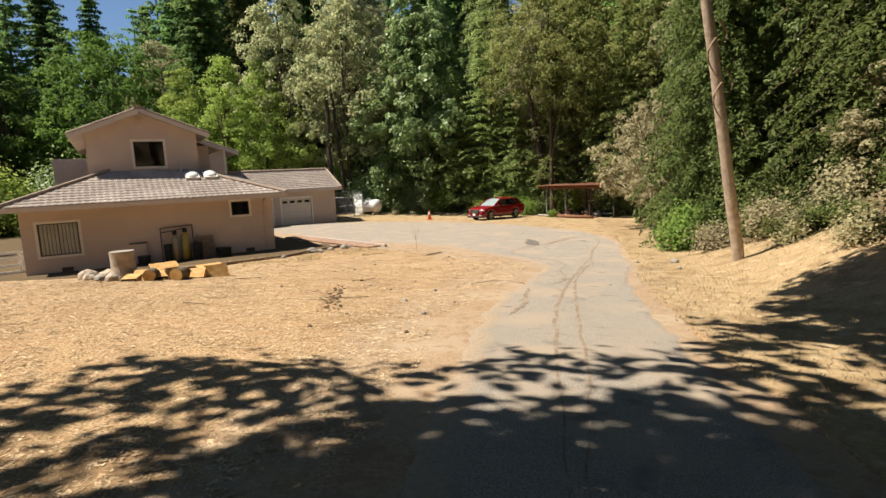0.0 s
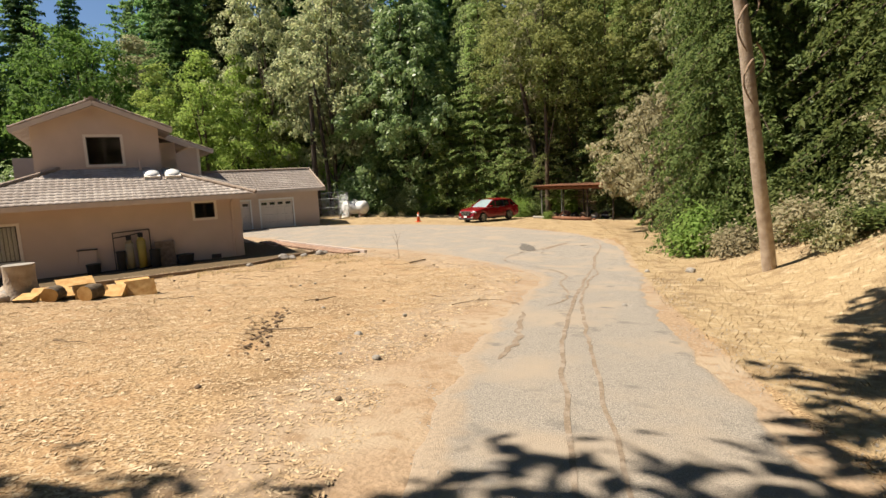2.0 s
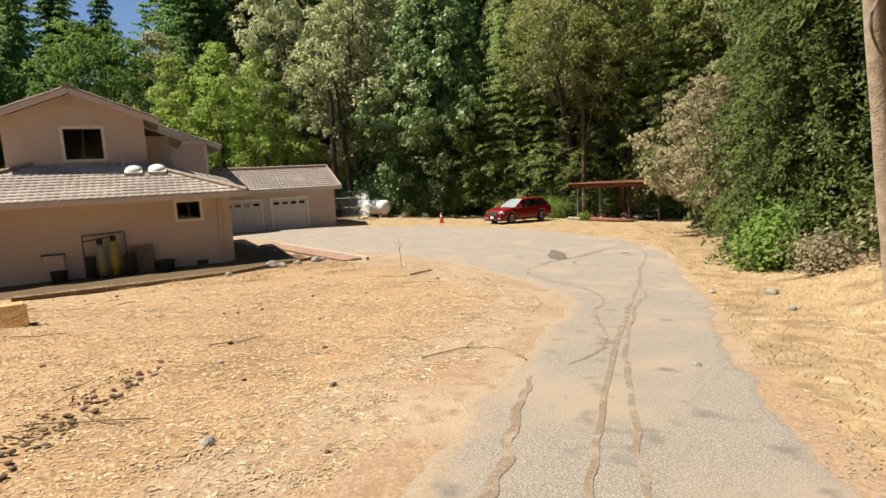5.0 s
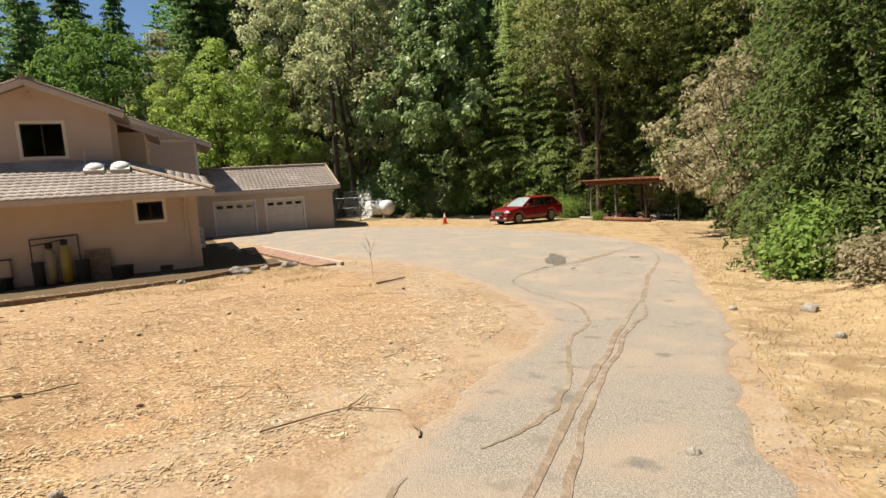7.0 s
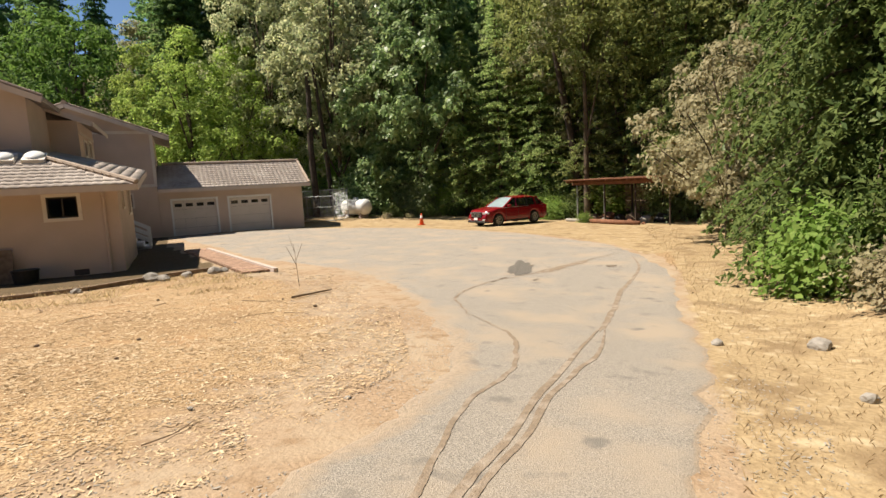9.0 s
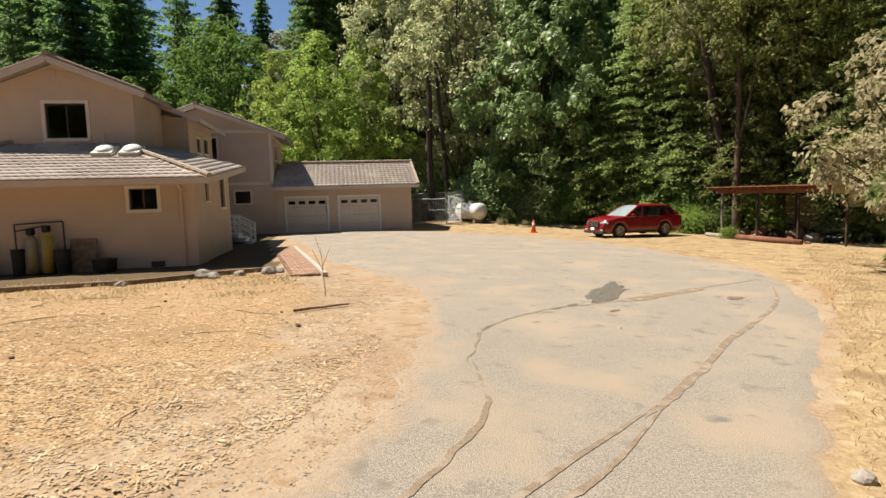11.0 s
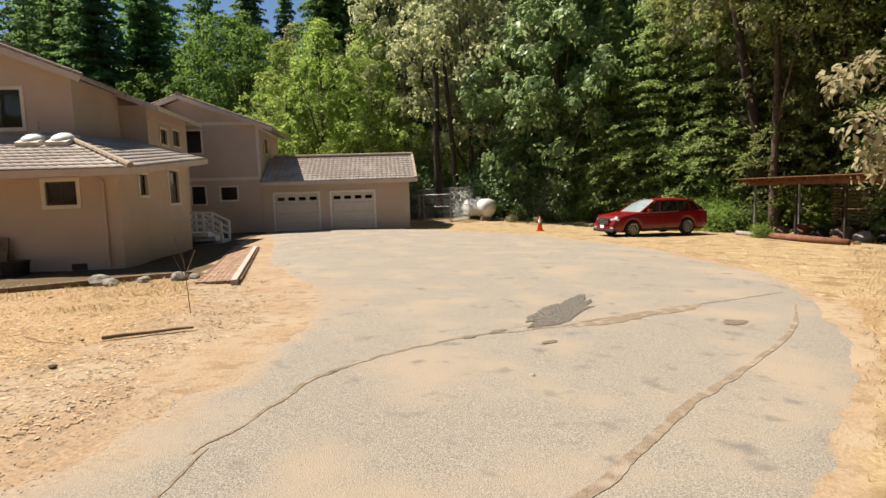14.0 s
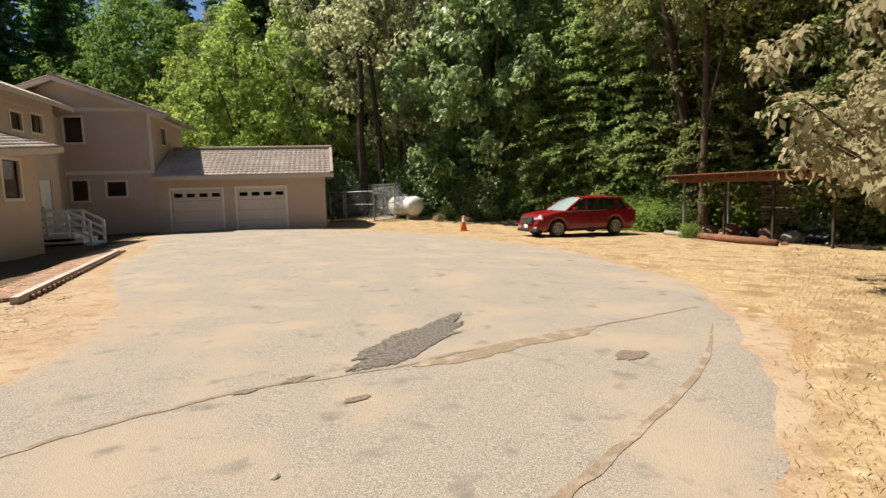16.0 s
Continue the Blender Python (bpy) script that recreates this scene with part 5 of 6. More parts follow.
def broadleaf(name, label, h, r, base, leaf, material, clumps, per, spread=0.62, lean=0.0, trunk_r=0.22, seed=1, squash=1.0, limbs=16, taper=0.0):
    """A tree with a tapered trunk, forking limbs and a crown of leaf clumps with gaps."""
    rnd = random.Random(seed)
    e = thing(name, label, "tree")
    tp = [Vector((lean * k + 0.25 * noise.noise((k * 2, seed, 0)), 0.25 * noise.noise((k * 2, seed, 4)), h * 0.82 * k)) for k in (i / 7 for i in range(8))]
    parts_ = [tube(tp, [trunk_r * (1.25 if i == 0 else 1 - 0.105 * i) for i in range(8)], 9)]
    cs, ns = [], []
    for i in range(clumps):
        # clump centres fill an uneven egg, thicker at its skin
        while True:
            q = np.array([rnd.uniform(-1, 1), rnd.uniform(-1, 1), rnd.uniform(-1, 1)])
            d = np.linalg.norm(q)
            if 0.35 < d < 1:
                break
        ext = 1 + 0.3 * noise.noise((q[0] * 1.7 + seed, q[1] * 1.7, q[2] * 1.7))
        k = (q[2] + 1) / 2
        wide = r * ext * (0.55 + 0.75 * math.sin(math.pi * min(1, 0.18 + 0.75 * k)))
        wide *= 1 + taper * (0.45 - 1.15 * k)
        c = np.array([q[0] * wide + lean * k, q[1] * wide, base + (h - base) * k * ext ** 0.3])
        cs.append(c)
        ns.append(q / d)
    cs, ns = np.array(cs), np.array(ns)
    for i in range(min(limbs, clumps // 5)):
        c = Vector(cs[i * 5])
        k = min(0.95, max(0.15, (c.z - 0.25 * h) / h))
        s = tp[min(7, int(k * 7))]
        mid = s.lerp(c, 0.5) + Vector((0, 0, 0.25))
        parts_.append(tube([s, mid, c], [trunk_r * 0.45 * (1 - k * 0.5), trunk_r * 0.28, 0.02], 5))
    raw("trunk", *joined(parts_), M["bark"], e)
    d = rng.normal(0, 1, (clumps * per, 3)) + np.repeat(ns, per, 0) * 0.5 + np.array([0, 0, 0.75])
    d /= np.linalg.norm(d, axis=1, keepdims=True)
    cl = r * spread * rng.uniform(0.28, 0.52, (clumps, 1)).repeat(per, 0) * rng.uniform(0.55, 1.12, (clumps * per, 1))
    pts = np.repeat(cs, per, 0) + d * cl * np.array([1.0, 1.0, 0.72 * squash])
    nn = d * 1.2 + np.array([0, 0, 0.35])
    pts[:, 2] = np.maximum(pts[:, 2], 0.15)
    v, f = leaf_cloud(pts, nn, leaf)
    raw("crown", v, f, material, e)
    return e


def conifer(name, label, h, r, base, material, whorls, per, leaf=0.32, seed=1, droop=0.25, trunk_r=0.28, open_=0.0, step=0.22, fan=5):
    """A fir or redwood: a straight trunk, whorls of drooping boughs with flat sprays."""
    rnd = random.Random(seed)
    e = thing(name, label, "tree")
    tp = [Vector((0.1 * noise.noise((i, seed, 0)), 0.1 * noise.noise((i, seed, 9)), h * i / 8)) for i in range(9)]
    parts_ = [tube(tp, [trunk_r * (1.2 if i == 0 else 1 - 0.115 * i) for i in range(9)], 9)]
    P_, N_ = [], []
    for w in range(whorls):
        z = base + (h - base) * (w + rnd.random() * 0.7) / whorls
        k = (z - base) / (h - base)
        reach = r * (1 - k) ** 0.75 * (0.75 + 0.5 * rnd.random()) + 0.25
        for b in range(per):
            if rnd.random() < open_:
                continue
            a = 2 * math.pi * (b + rnd.random() * 0.8) / per + w
            L = reach * rnd.uniform(0.65, 1.15)
            d = Vector((math.cos(a), math.sin(a), 0))
            n = max(3, int(L / step))
            path = []
            for i in range(n + 1):
                u = i / n
                path.append(Vector((0, 0, z)) + d * (L * u) + Vector((0, 0, 0.12 * L * u - droop * L * u * u)))
            if w % 2 == 0 and L > 0.8:
                parts_.append(tube([path[0], path[n // 2], path[-1]], [0.05, 0.03, 0.008], 4))
            side = d.cross(Vector((0, 0, 1)))
            for i in range(1, n + 1):
                u = i / n
                wd = 0.30 * L * (1.05 - u) + 0.12
                for s in range(fan):
                    o = rnd.uniform(-1, 1) * wd
                    P_.append(path[i] + side * o + Vector((0, 0, -abs(o) * 0.25 + rnd.gauss(0, 0.06))))
                    N_.append((d.x * 0.3, d.y * 0.3, 1.0))
    raw("trunk", *joined(parts_), M["bark"], e)
    v, f = leaf_cloud(np.array([tuple(p) for p in P_]), np.array(N_), leaf, 0.42, 0.35)
    raw("crown", v, f, material, e)
    return e


def shrub(name, label, h, r, leaf, material, clumps, per, seed=1):
    rnd = random.Random(seed)
    e = thing(name, label, "bush")
    st_, cs, ns = [], [], []
    for i in range(clumps):
        a, k = rnd.uniform(0, 6.283), rnd.random() ** 0.6
        c = Vector((math.cos(a) * r * k * rnd.uniform(0.5, 1), math.sin(a) * r * k * rnd.uniform(0.5, 1), h * rnd.uniform(0.15, 1) * (1 - 0.45 * k)))
        cs.append(tuple(c))
        ns.append((math.cos(a) * k, math.sin(a) * k, 0.7))
        if i % 3 == 0:
            st_.append(tube([Vector((0, 0, -0.1)), Vector((c.x * 0.4, c.y * 0.4, c.z * 0.6)), c], [0.03, 0.02, 0.006], 4))
    raw("stem", *joined(st_), M["bark"], e)
    cl = r * 0.2
    pts = np.repeat(np.array(cs), per, 0) + rng.normal(0, cl, (clumps * per, 3))
    pts[:, 2] = np.maximum(pts[:, 2], 0.02)
    v, f = leaf_cloud(pts, np.repeat(np.array(ns), per, 0), leaf)
    raw("foliage", v, f, material, e)
    return e


def plant(src, x, y, turn=0.0, s=1.0, sz=None, group="", sink=0.1):
    m = Matrix.Translation((x, y, land(x, y) - sink)) @ Matrix.Rotation(turn, 4, "Z") @ Matrix.Diagonal((s, s, sz or s, 1))
    o = copy_thing(src, m)
    if group:
        o["group"] = group
    return o


PROTO = []


def proto(e):
    PROTO.append(e)
    return e


maple = proto(broadleaf("maple_tree", "tall dense dark green maple with broad leaves", 17, 5.0, 0.6, 0.36, M["lf_maple"], 380, 64, 0.36, seed=3, limbs=8, taper=0.85))
tanoak = proto(broadleaf("tan_oak_tree", "tall greyish tan oak with flowering brown tops", 19, 4.4, 2.5, 0.28, M["lf_grey"], 290, 58, 0.38, 0.6, seed=5, limbs=8, taper=0.7))
willow = proto(broadleaf("willow_tree", "light yellow-green feathery willow behind the garage", 14, 3.8, 1.0, 0.22, M["lf_light"], 260, 60, 0.42, seed=8, limbs=8, taper=0.6))
oak = proto(broadleaf("live_oak_tree", "rounded bright green live oak on the hill", 16, 5.5, 4.0, 0.36, M["lf_oak"], 240, 60, 0.42, seed=11, trunk_r=0.4))
fir = proto(conifer("fir_tree", "dark green fir with drooping boughs", 26, 4.6, 1.5, M["lf_dark"], 46, 8, 0.46, seed=2, fan=7))
fir2 = proto(conifer("pine_tree", "sparse tall dark pine with level boughs", 25, 4.6, 7.0, M["lf_dark"], 22, 6, 0.5, seed=6, droop=0.05, open_=0.25))
cedar = proto(conifer("cedar_tree", "olive green cedar with hanging sprays", 20, 4.4, 0.4, M["lf_fir"], 54, 9, 0.25, seed=9, droop=0.5, fan=13))
redfir = proto(conifer("young_redwood_tree", "green young redwood with feathery boughs", 15, 3.4, 0.3, M["lf_maple"], 46, 9, 0.24, seed=13, droop=0.35, fan=11))
feather = proto(conifer("young_redwood_tree", "light green young redwood with open feathery boughs", 16, 3.6, 1.2, M["lf_feather"], 34, 8, 0.22, seed=15, droop=0.3, fan=9, open_=0.15, trunk_r=0.16))
greybush = proto(broadleaf("dry_grey_tree", "small tree with dry grey-tan foliage", 6.4, 2.5, 0.4, 0.2, M["lf_dry"], 130, 60, 0.5, seed=17, trunk_r=0.09))
olive = proto(broadleaf("olive_leaf_tree", "tall tree with a spreading olive-green crown", 20, 5.4, 7.6, 0.26, M["lf_olive"], 210, 58, 0.36, seed=27, trunk_r=0.22, limbs=2, taper=0.5))
under = proto(shrub("understory_shrub", "leafy green shrub under the tall trees", 5.0, 3.0, 0.26, M["lf_maple"], 170, 60, seed=41))
under2 = proto(shrub("understory_shrub", "light green shrub under the tall trees", 4.2, 2.8, 0.24, M["lf_light"], 150, 60, seed=43))
bush = proto(shrub("green_bush", "bright green leafy bush at the wood's edge", 1.9, 1.3, 0.17, M["lf_bush"], 60, 55, seed=4))
bush2 = proto(shrub("brush_bush", "olive green brush at the wood's edge", 1.7, 1.5, 0.14, M["lf_fir"], 60, 55, seed=14))
meadow = proto(shrub("meadow_brush", "pale green sunlit brush behind the shelter", 1.5, 1.4, 0.1, M["lf_light"], 70, 60, seed=34))
drybush = proto(shrub("dry_brush", "dry straw-coloured brush on the bank", 1.0, 1.0, 0.12, M["lf_dry"], 40, 45, seed=24))

# the yard's own trees
for src, x, y, s, sz in ((maple, 26.0, 47.5, 1.0, 1.2), (maple, 29.8, 49.5, 0.95, 1.25), (tanoak, 20.5, 52.0, 1.0, 1.2), (tanoak, 24.0, 55.0, 1.1, 1.35), (tanoak, 16.5, 56.0, 1.0, 1.25),
                         (willow, 9.8, 54.0, 1.0, 1.05), (willow, 13.5, 55.0, 0.95, 1.05), (willow, 6.8, 57.0, 0.9, 1.0), (oak, 1.0, 67, 1.0, 1.2), (oak, -8.5, 74, 1.0, 1.0),
                         (feather, 33.5, 45.5, 1.3, 1.7), (feather, 37.5, 40.0, 1.3, 1.7), (redfir, 31.5, 44.5, 1.0, 1.1), (maple, 36.0, 47, 1.0, 1.3), (tanoak, 34.8, 38.5, 0.9, 1.2), 
                         (feather, 39.0, 33.0, 1.3, 1.7), (fir, 41.5, 37.0, 1.1, 1.2), (olive, 32.3, 35.3, 0.9, 1.0), (olive, 35.5, 32.0, 0.9, 1.0), (feather, 29.6, 41.4, 0.95, 1.0), (feather, 31.6, 39.2, 0.9, 0.95), (feather, 33.6, 36.4, 0.9, 1.05), (feather, 27.9, 43.6, 0.8, 0.85), (feather, 35.8, 34.0, 1.0, 1.2), (feather, 34.4, 29.4, 0.8, 1.0), (feather, 35.2, 30.4, 0.75, 1.0), (olive, 35.2, 34.8, 0.8, 0.85), (feather, 33.0, 42.6, 1.1, 1.35)):
    plant(src, x, y, x * 1.7 + y, s, sz, "trees behind the yard")
for x, y, s in ((10, 63, 1.05), (14.5, 66, 1.2), (19, 63, 1.15), (22.5, 67, 1.25), (27, 62, 1.2), (31, 66, 1.3), (35, 60, 1.25), (39, 55, 1.2), (43, 49, 1.2), (45, 42, 1.2), (47, 34, 1.2), (46, 26, 1.2), (43, 20, 1.2), (42, 60, 1.3), (17, 72, 1.3), (25, 74, 1.35), (33, 73, 1.35), (48, 54, 1.3), (51, 44, 1.3)):
    plant((fir, tanoak, fir, maple, cedar)[int(x) % 5], x, y, x * 1.3, s, s * 1.15, "tall trees behind the yard")
for i, (x, y, s) in enumerate(((17.2, 53.0, 0.9), (22.5, 49.5, 0.95), (27.8, 45.6, 0.75), (31.2, 42.5, 0.8), (33.5, 39.0, 0.8), (35.2, 36.0, 0.8), (37.0, 31.0, 1.0), (14.5, 52.5, 0.8), (20.0, 55.0, 1.2), (26.5, 52.0, 1.3), (32.0, 48.0, 1.2), (36.5, 42.5, 1.2),
                               (39.5, 36.0, 1.3), (11.0, 51.5, 0.8), (7.5, 53.0, 0.9), (2.5, 58.0, 1.2), (-3.0, 60.0, 1.3), (-8.0, 58.0, 1.3), (34.8, 28.6, 0.8), (24.8, 45.8, 0.6))):
    plant(under2 if i % 3 == 2 else under, x, y, x * 2.1, s, s, "understory shrubs")
# the wood along the bank
for src, x, y, s, sz in ((greybush, 32.6, 25.6, 1.0, 1.05), (greybush, 34.4, 24.2, 0.9, 0.9), (greybush, 26.8, 21.0, 0.9, 1.2), (greybush, 29.8, 22.6, 0.8, 0.8), (feather, 36.0, 27.5, 1.1, 1.5), (cedar, 30.8, 19.6, 1.0, 1.2), (redfir, 34.0, 22.5, 1.1, 1.3), (cedar, 27.2, 16.2, 0.95, 1.15),
                         (redfir, 29.4, 18.2, 1.0, 1.3), (cedar, 21.8, 13.6, 0.72, 1.05), (fir, 29.0, 12.5, 1.0, 1.1), (redfir, 24.2, 11.6, 1.0, 1.2), (fir, 34.0, 16.5, 1.0, 1.1), (cedar, 22.3, 8.4, 0.85, 1.1),
                         (cedar, 21.5, 4.5, 0.9, 1.1), (redfir, 24.5, 5.8, 1.0, 1.2), (fir, 27.0, 1.5, 1.0, 1.0), (greybush, 19.9, 6.4, 0.7, 0.6), (cedar, 20.5, -0.5, 0.9, 1.0), (tanoak, 38.0, 22.0, 1.0, 1.2),
                         (fir, 41.0, 30.0, 1.0, 1.2), (tanoak, 32.0, 6.0, 1.0, 1.1), (fir, 37.0, 8.5, 1.0, 1.1)):
    plant(src, x, y, x * 2.3 + y, s, sz, "trees along the bank")
for src, x, y, s in ((bush, 19.6, 13.4, 1.0), (bush, 20.6, 14.0, 0.75), (bush2, 22.0, 14.0, 1.1), (bush2, 23.4, 16.4, 1.2), (bush2, 20.4, 12.6, 1.1), (drybush, 19.2, 12.4, 0.9), (drybush, 18.6, 11.7, 0.9),
                     (bush2, 27.6, 19.4, 1.2), (bush2, 29.4, 21.2, 1.1), (drybush, 18.2, 9.6, 1.2), (bush2, 20.2, 10.8, 1.1), (drybush, 19.2, 7.8, 1.3), (bush2, 18.9, 5.5, 1.0), (drybush, 16.8, 7.2, 0.8),
                     (meadow, 29.0, 37.6, 1.0), (meadow, 30.4, 37.4, 1.1), (meadow, 31.4, 37.6, 1.1), (meadow, 30.0, 39.0, 1.0), (meadow, 28.0, 39.8, 0.9), (bush, 30.2, 36.0, 0.7), (bush2, 31.5, 36.0, 0.8), (bush, 29.3, 32.0, 0.36), (bush2, 23.0, 45.6, 0.6), (drybush, 21.9, 44.6, 0.45), (drybush, 23.4, 44.0, 0.4),
                     (bush2, 25.0, 44.2, 0.6), (bush2, 27.5, 44.0, 0.8), (bush2, 29.5, 42.5, 0.9)):
    plant(src, x, y, x * 3 + y, s, s, "bushes", 0.05)
brush = random.Random(77)
for i in range(34):
    a_, d_ = brush.uniform(5, 21), brush.uniform(4.2, 8.5)
    x, y = 3.5 + ROAD_DIR.x * a_ + ROAD_DIR.y * d_, 1.6 + ROAD_DIR.y * a_ - ROAD_DIR.x * d_
    plant((drybush, drybush, bush2)[i % 3], x, y, i * 1.9, brush.uniform(0.35, 0.8), brush.uniform(0.35, 0.75), "brush on the bank", 0.05)
# trees that shade the start of the drive
shade_oak = proto(broadleaf("leaning_oak_tree", "leaning dense oak beside the drive", 15, 5.2, 7.5, 0.36, M["lf_oak"], 620, 66, 0.42, 5.5, 0.4, seed=21))
den_oak = proto(broadleaf("live_oak_tree", "rounded dense live oak beside the drive", 16, 5.5, 4.0, 0.36, M["lf_oak"], 360, 64, 0.42, seed=12, trunk_r=0.4))
for src, x, y, s, sz, turn in ((den_oak, -5.0, 0.5, 1.05, 1.0, 0.4), (den_oak, -3.9, 2.7, 0.5, 0.95, 1.4), (shade_oak, 7.2, -3.7, 1.0, 1.0, radians(131)), (oak, -6.0, -5.0, 1.1, 1.0, 2.0), (tanoak, 1.2, -8.5, 1.1, 0.9, 1.0), (shade_oak, 12.8, -3.8, 1.0, 1.0, radians(120)),
                               (shade_oak, 10.4, -2.5, 1.0, 1.0, radians(133)), (shade_oak, 7.5, 0.3, 0.9, 0.9, radians(131)), (shade_oak, 5.6, -5.6, 1.0, 1.0, radians(128)), (oak, -8.5, -1.5, 1.0, 0.9, 1.1), (tanoak, -13, 4, 0.9, 0.9, 0.3), (cedar, 17.5, -2.0, 0.75, 0.8, 0.1)):
    plant(src, x, y, turn, s, sz, "trees behind the start")
# hillside wood
hill = random.Random(5)
kinds = [fir, fir, fir2, tanoak, oak, maple, fir, cedar]
n = 0
while n < 105:
    ang, dist = hill.uniform(-80, 100), hill.uniform(66, 150) if n % 3 else hill.uniform(50, 75)
    x, y = 12 + dist * math.sin(radians(ang)), 18 + dist * math.cos(radians(ang))
    if y < 12 or (x < 16 and y < 64) or (x < 40 and y < 56) or (-16 < x < 6 and y > 60):
        continue
    plant(kinds[n % len(kinds)], x, y, hill.uniform(0, 6), hill.uniform(1.05, 1.5), None, "hillside wood")
    n += 1
for x, y, s in ((-13, 82, 1.35), (-8.5, 88, 1.3), (-3.5, 92, 1.1), (2.0, 86, 0.9), (8.5, 88, 1.4), (11.5, 68, 1.05), (-11, 100, 1.5), (-5.5, 104, 1.45), (0.5, 102, 1.25), (6, 98, 1.2), (-16, 94, 1.5), (-20, 100, 1.6), (-22, 80, 1.2), (-29, 84, 1.2), (-17, 66, 0.9), (-24, 62, 0.95)):
    plant(fir if int(s * 100) % 2 else fir2, x, y, x, s, s, "firs behind the house")
for x, y in ((-18, 45), (-24, 32), (-27, 20), (-24, 6), (-18, -10), (-4, -24), (10, -22), (24, -14), (36, -4), (44, 12)):
    plant(kinds[int(abs(x)) % 8], x, y, x, 1.0, None, "wood around")

for e in PROTO:
    for o in [*e.children_recursive, e]:
        bpy.data.objects.remove(o)

# two bare trunks before the maple, and the leaning one by the shelter
for x, y, dx, h, r in ((17.9, 49.5, 0.1, 11, 0.24), (19.4, 49.8, -0.9, 12, 0.17), (33.3, 36.7, -2.2, 11, 0.25)):
    e = thing("bare_tree", "tall dark bare lower tree trunk", "tree")
    z = land(x, y)
    vs, fs = tube([Vector((x + dx * k + 0.12 * noise.noise((k * 3, x, 0)), y, z - 0.2 + h * k)) for k in (i / 8 for i in range(9))], [r * (1.2 - 0.06 * i) for i in range(9)], 10)
    raw("trunk", vs, fs, M["darkbark"], e)

# ---------------------------------------------------------------- the leaning bare pole-like trunk
pl = thing("leaning_tree", "tall bare leaning tree trunk with hanging vine loops", "tree")
base, top = Vector((15.25, 8.92, land(15.25, 8.92) - 0.2)), Vector((13.0, 8.9, 9.4))
vs, fs = tube([base.lerp(top, k) + Vector((0.04 * noise.noise((k * 6, 0, 0)), 0, 0)) for k in (i / 14 for i in range(15))], [0.165 - 0.003 * i for i in range(15)], 14)
raw("trunk", vs, fs, M["polewood"], pl, smooth=True)
for s, sd in ((1, 0.55), (-1, 0.62), (1, 0.68), (-1, 0.5)):
    c = base.lerp(top, sd)
    pts = [c + Vector((s * (0.1 + 0.38 * math.sin(math.pi * k)), -0.15, 0.75 * (0.5 - k) * (1 if s > 0 else 1.3))) for k in (i / 10 for i in range(11))]
    vs, fs = tube(pts, [0.03 - 0.0015 * i for i in range(11)], 6)
    raw("vine", vs, fs, M["wood"], pl, "bare hanging vine")

# ---------------------------------------------------------------- cracks and patches in the asphalt
def crack(pts, w0, w1, name="tar_seam", label="dark tar seam in the asphalt", seed=0.0, blob=0.6, m="tar"):
    n = 44 * len(pts)
    vs, fs = [], []
    for i in range(n + 1):
        s = i / n
        p = curve_at(pts, s)
        q = curve_at(pts, min(1, s + 0.01)) - curve_at(pts, max(0, s - 0.01))
        nr = Vector((-q.y, q.x)).normalized()
        wob = 0.045 * noise.noise((s * n * 0.064, seed, 0)) + 0.006 * noise.noise((s * n * 0.4, seed, 2))
        w = 0.8 * (w0 + (w1 - w0) * s) * min(1, 6 * s + 0.15, 6 * (1 - s) + 0.15) * (0.45 + (0.3 if m == "seam" else 0) + blob * (0.4 if m == "seam" else 1) * abs(noise.noise((s * n * 0.04, seed, 4))) * 2.2 + (0.14 if m == "seam" else 0.3) * noise.noise((s * n * 0.19, seed, 8)) + 0.14 * noise.noise((s * n * 0.6, seed, 11)))
        for sg in (1, -1):
            v = p + nr * (wob + sg * max(0.008, w))
            vs.append((v.x, v.y, land(v.x, v.y) + 0.25 * bump_at(v.x, v.y) + 0.019))
    for i in range(n):
        fs.append((2 * i, 2 * i + 1, 2 * i + 3, 2 * i + 2))
    return tagged(raw(name, vs, fs, M[m], smooth=True), label, "road marking", kind="structure")


crack([(12.55, 15.0), (12.94, 16.04), (13.12, 16.62), (13.64, 17.33), (14.19, 17.8), (15.06, 18.34), (16.03, 18.6), (17.85, 19.4), (19.3, 19.95), (21.3, 20.73)], 0.035, 0.05, seed=1, m="seam")
crack([(16.5, 18.7), (17.2, 18.92), (17.9, 19.3), (18.5, 19.5), (19.1, 19.85)], 0.16, 0.2, seed=2, m="seam")
crack([(13.7, 13.2), (14.5, 13.9), (15.65, 14.95), (16.7, 15.9), (17.9, 16.8), (19.5, 18.2), (20.8, 19.75)], 0.085, 0.04, seed=3, m="seam")
crack([(1.9, 2.0), (4.05, 4.42), (5.6, 6.1), (6.52, 7.03), (8.35, 8.7), (9.47, 9.69), (11.9, 11.75), (14.0, 13.5)], 0.03, 0.06, seed=4, m="seam")
crack([(2.0, 1.95), (4.03, 3.95), (5.9, 5.95), (6.8, 6.88), (8.5, 8.64), (9.54, 9.6), (11.6, 11.35), (12.8, 12.2), (14.0, 13.42)], 0.028, 0.05, seed=5, m="seam")
crack([(7.85, 8.85), (8.46, 9.08), (9.31, 9.77), (10.45, 11.2), (11.35, 11.9), (12.0, 12.75), (12.4, 13.6), (12.62, 15.1)], 0.035, 0.045, seed=6, m="seam")
crack([(5.0, 6.45), (5.3, 6.7), (5.84, 7.14), (6.55, 7.96), (7.25, 8.7)], 0.045, 0.06, seed=7, m="seam")


